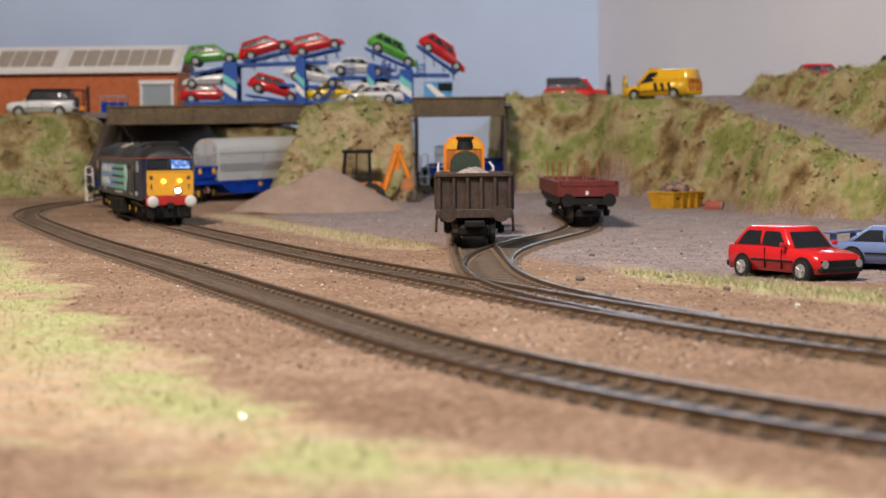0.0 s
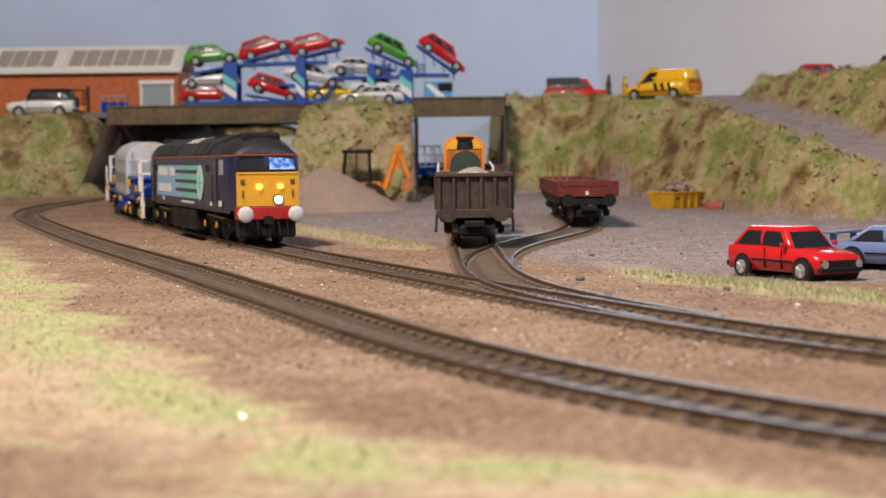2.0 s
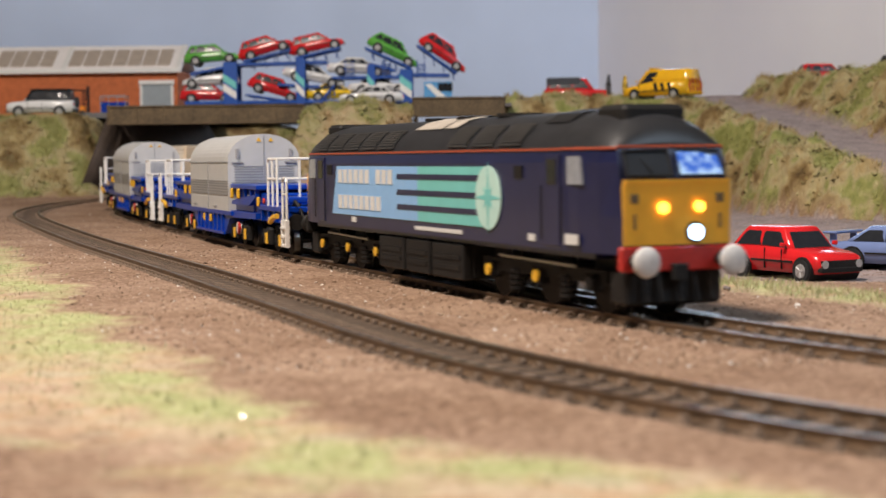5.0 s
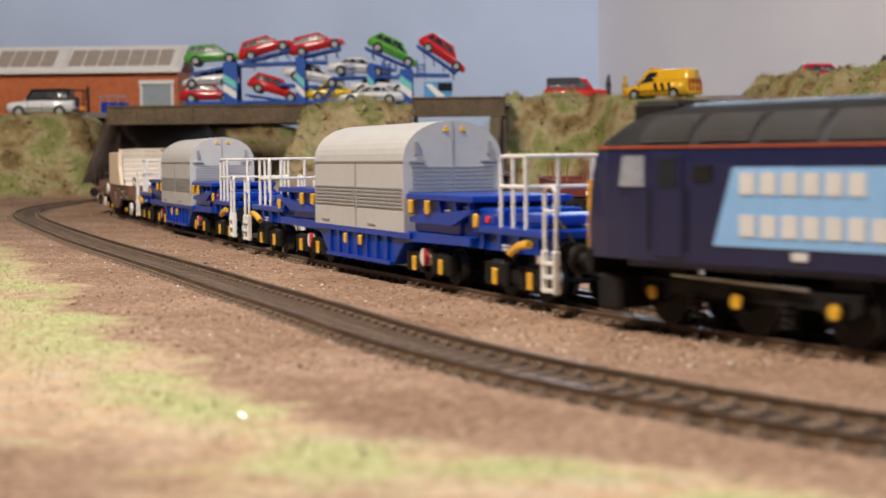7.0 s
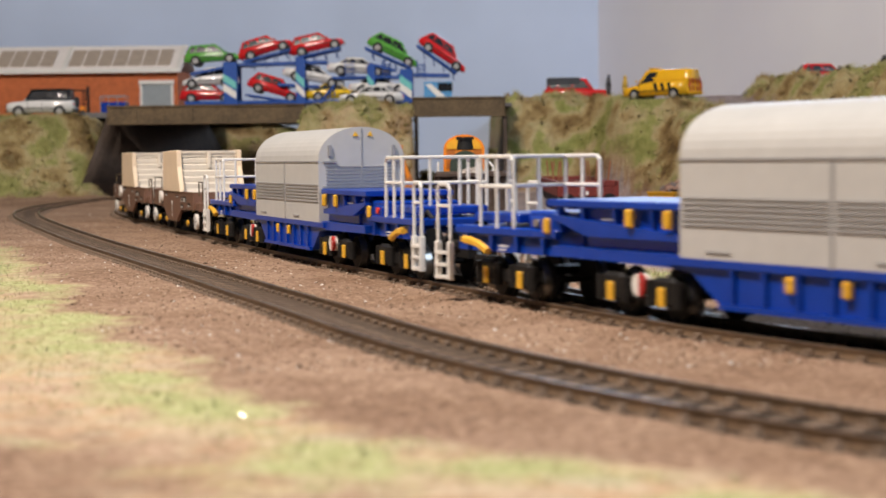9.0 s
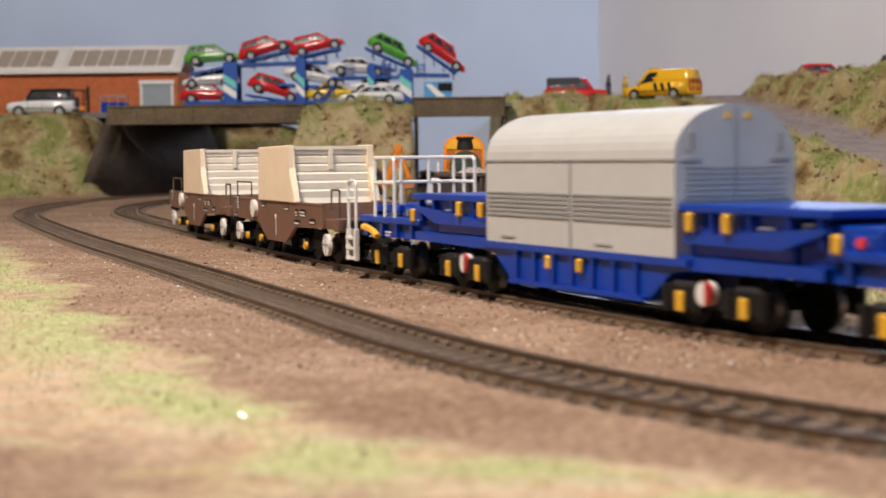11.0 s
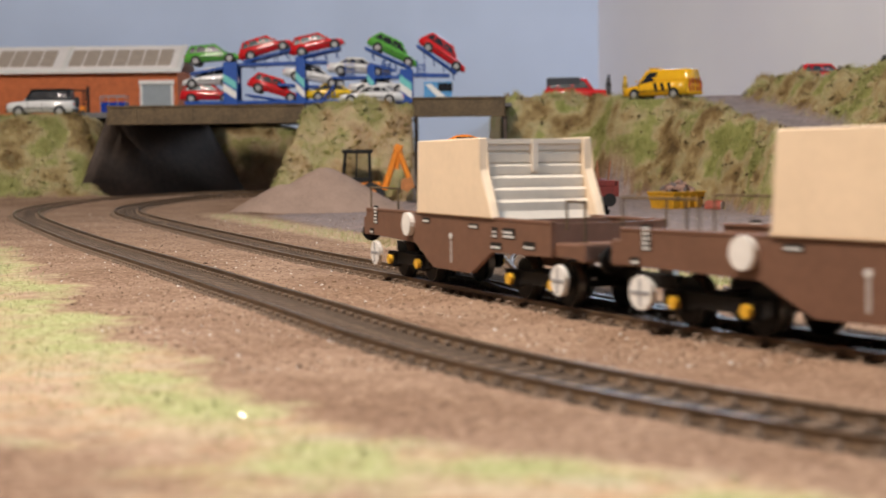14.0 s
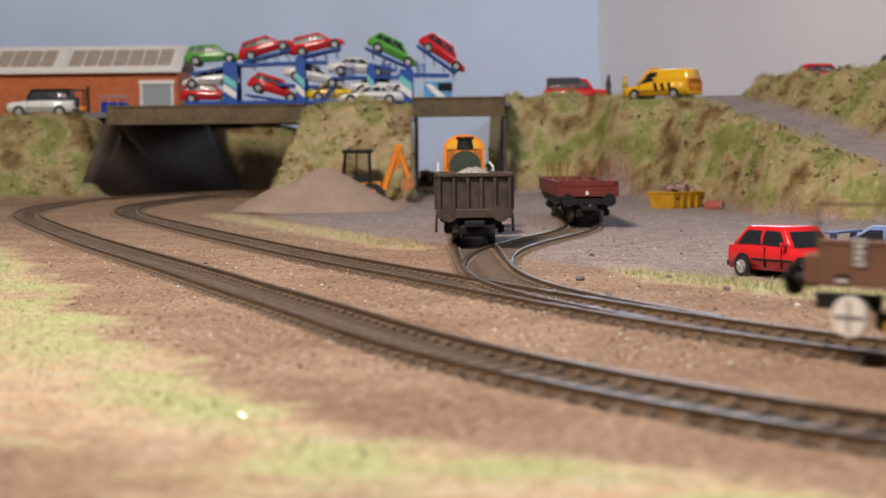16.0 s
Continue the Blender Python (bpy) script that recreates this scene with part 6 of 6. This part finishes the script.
for x0, x1, y0, y1, count in ((60, 420, 930, 1470, 560), (-480, -285, 1380, 1480, 45), (-150, -22, 1262, 1392, 30)):
    for _ in range(count):
        x, y = rs.uniform(x0, x1), rs.uniform(y0, y1)
        z, c = relief(x, y)
        if c[3] < 0.4 or any(math.hypot(x - p[0], y - p[1]) < p[2] for p in PADS):
            continue
        big = rs.uniform(1.2, 4.2)
        for _ in range(9):
            clump(dv, df, x + rs.gauss(0, big * 0.7), y + rs.gauss(0, big * 0.7), z + rs.uniform(0, big * 0.9) + 0.5, rs.uniform(0.4, 1.1))
TWIG = islands("dark_twig_foam", [(0.0, (0.030, 0.019, 0.010)), (0.5, (0.075, 0.048, 0.022)), (0.8, (0.12, 0.10, 0.035)), (1.0, (0.17, 0.12, 0.055))])
scatter_mesh("dark_tuft", dv, df, TWIG, "small dark brown twiggy tufts on the banks", "scrub")
scatter_mesh("scrub", cv, cf, SCRUB, "brown and olive foam scrub covering the banks", "scrub")
scatter_mesh("bank_grass", gv, gf, DRYGRASS, "dry straw-coloured static grass on the banks", "grass")

gv, gf = [], []
for x0, x1, y0, y1, count in ((-330, 60, 190, 900, 30000), (50, 190, 400, 640, 16000), (-170, 10, 660, 1180, 9000)):
    for _ in range(count):
        x, y = rs.uniform(x0, x1), rs.uniform(y0, y1)
        z, c = relief(x, y)
        if c[1] > 0.6 or rs.random() > max(c[0], c[2]) - 0.25:
            continue
        for _ in range(2):
            blade(gv, gf, x + rs.gauss(0, 1.2), y + rs.gauss(0, 1.2), z, rs.uniform(0.8, 2.6) * (1.0 if x > 50 or y > 700 else 0.55), 0.2)
VERGE = islands("verge_static_grass", [(0.0, (0.32, 0.24, 0.13)), (0.35, (0.46, 0.40, 0.25)), (0.65, (0.32, 0.36, 0.15)), (0.85, (0.40, 0.43, 0.22)), (1.0, (0.58, 0.52, 0.38))])
scatter_mesh("verge_grass", gv, gf, VERGE, "short pale green and straw static grass", "grass")

sv, sf = [], []
for k in range(15000):
    y = 300 + 900 * rs.random() ** 1.25
    x = rs.uniform(-0.28, 0.28) * y
    z, c = relief(x, y)
    if z > 8 or max(c[0], c[2]) > 0.35:
        continue
    clump(sv, sf, x, y, z, rs.choice((0.2, 0.28, 0.35, 0.45)) * (2.0 if rs.random() < 0.02 else 1))
GRIT = islands("loose_grit", [(0.0, (0.10, 0.068, 0.05)), (0.4, (0.22, 0.14, 0.09)), (0.75, (0.42, 0.30, 0.21)), (0.93, (0.55, 0.45, 0.36)), (0.97, (0.80, 0.76, 0.70))])
scatter_mesh("grit", sv, sf, GRIT, "loose brown grit scattered over the board", "grit")

mv, mf = [], []
for _ in range(420):
    y = rs.uniform(178, 620)
    x = rs.uniform(-0.28, 0.12) * y
    z, c = relief(x, y)
    if c[0] < 0.3 and c[2] < 0.3:
        continue
    a, e, w = rs.uniform(0, math.tau), rs.uniform(-0.9, 0.9), rs.uniform(0.08, 0.16)
    u, v = Vector((math.cos(a), math.sin(a), e)) * w, Vector((-math.sin(a), math.cos(a), rs.uniform(-0.9, 0.9))) * w
    b, o = len(mv), Vector((x, y, z + rs.uniform(0.3, 1.4)))
    mv.extend([o - u, o + v, o + u, o - v])
    mf.append((b, b + 1, b + 2, b + 3))
scatter_mesh("mica_flake", mv, mf, surface("pale_mica", (0.86, 0.80, 0.68), 0.22, 0.6, vary=0.1, size=5), "pale glittering flakes among the static grass", "grit")

# small loose pieces near the junction
for x, y, s in ((44, 510, 1.6), (47, 452, 1.3), (66, 395, 1.5), (-2, 545, 1.5), (60, 640, 1.2), (30, 468, 1.1), (84, 470, 1.1), (74, 520, 1.0), (-12, 560, 1.3)):
    g = bmesh.new()
    bmesh.ops.create_icosphere(g, subdivisions=2, radius=s)
    for v in g.verts:
        v.co *= 1 + 0.35 * noise.noise(v.co * 1.7 + Vector((x, y, 0)))
        v.co.z *= 0.7
    ob = part("stone", g, RUBBLE[1], at=mm(x, y, relief(x, y)[0] + s * 0.4))
    tagged(ob, "small dark stone lying loose by the track", "stone", "loose stones")


# ---- what moves: the train along its line, its bogies and its wheels ----
def motions():
    ticks = [k / 5 for k in range(int(CLIP * 5) + 1)]
    spins = [k / FPS for k in range(int(CLIP * FPS) + 1)]
    for car, bogies, behind, half in TRAIN:
        rows, turns = [], [[] for _ in bogies]
        for t in ticks:
            s = lerp(RUN, t) - behind
            a, b = on_line(MAIN_LINE, s + half), on_line(MAIN_LINE, s - half)
            d = (a - b).normalized()
            n = Vector((-d.y, d.x, 0)).normalized()
            u = d.cross(n)
            c = (a + b) / 2 * K
            rows.append((t, Matrix(((d.x, n.x, u.x, c.x), (d.y, n.y, u.y, c.y), (d.z, n.z, u.z, c.z), (0, 0, 0, 1)))))
            for k, (bg, x, ws, r, axles) in enumerate(bogies):
                w = way_on(MAIN_LINE, s + x)
                ang = math.degrees(math.atan2(d.x * w.y - d.y * w.x, d.x * w.x + d.y * w.y))
                shift = (on_line(MAIN_LINE, s + x) - (a + b) / 2).dot(n)
                turns[k].append((t, mm(x, max(-3, min(3, shift)), 0, 0, 0, ang)))
        walk(car, rows)
        for (bg, x, ws, r, axles), tr in zip(bogies, turns):
            walk(bg, tr)
            for w, ax in zip(ws, axles):
                walk(w, [(t, mm(ax, 0, r, 0, math.degrees((lerp(RUN, t) - RUN[0][1]) / r), 0)) for t in spins])


motions()
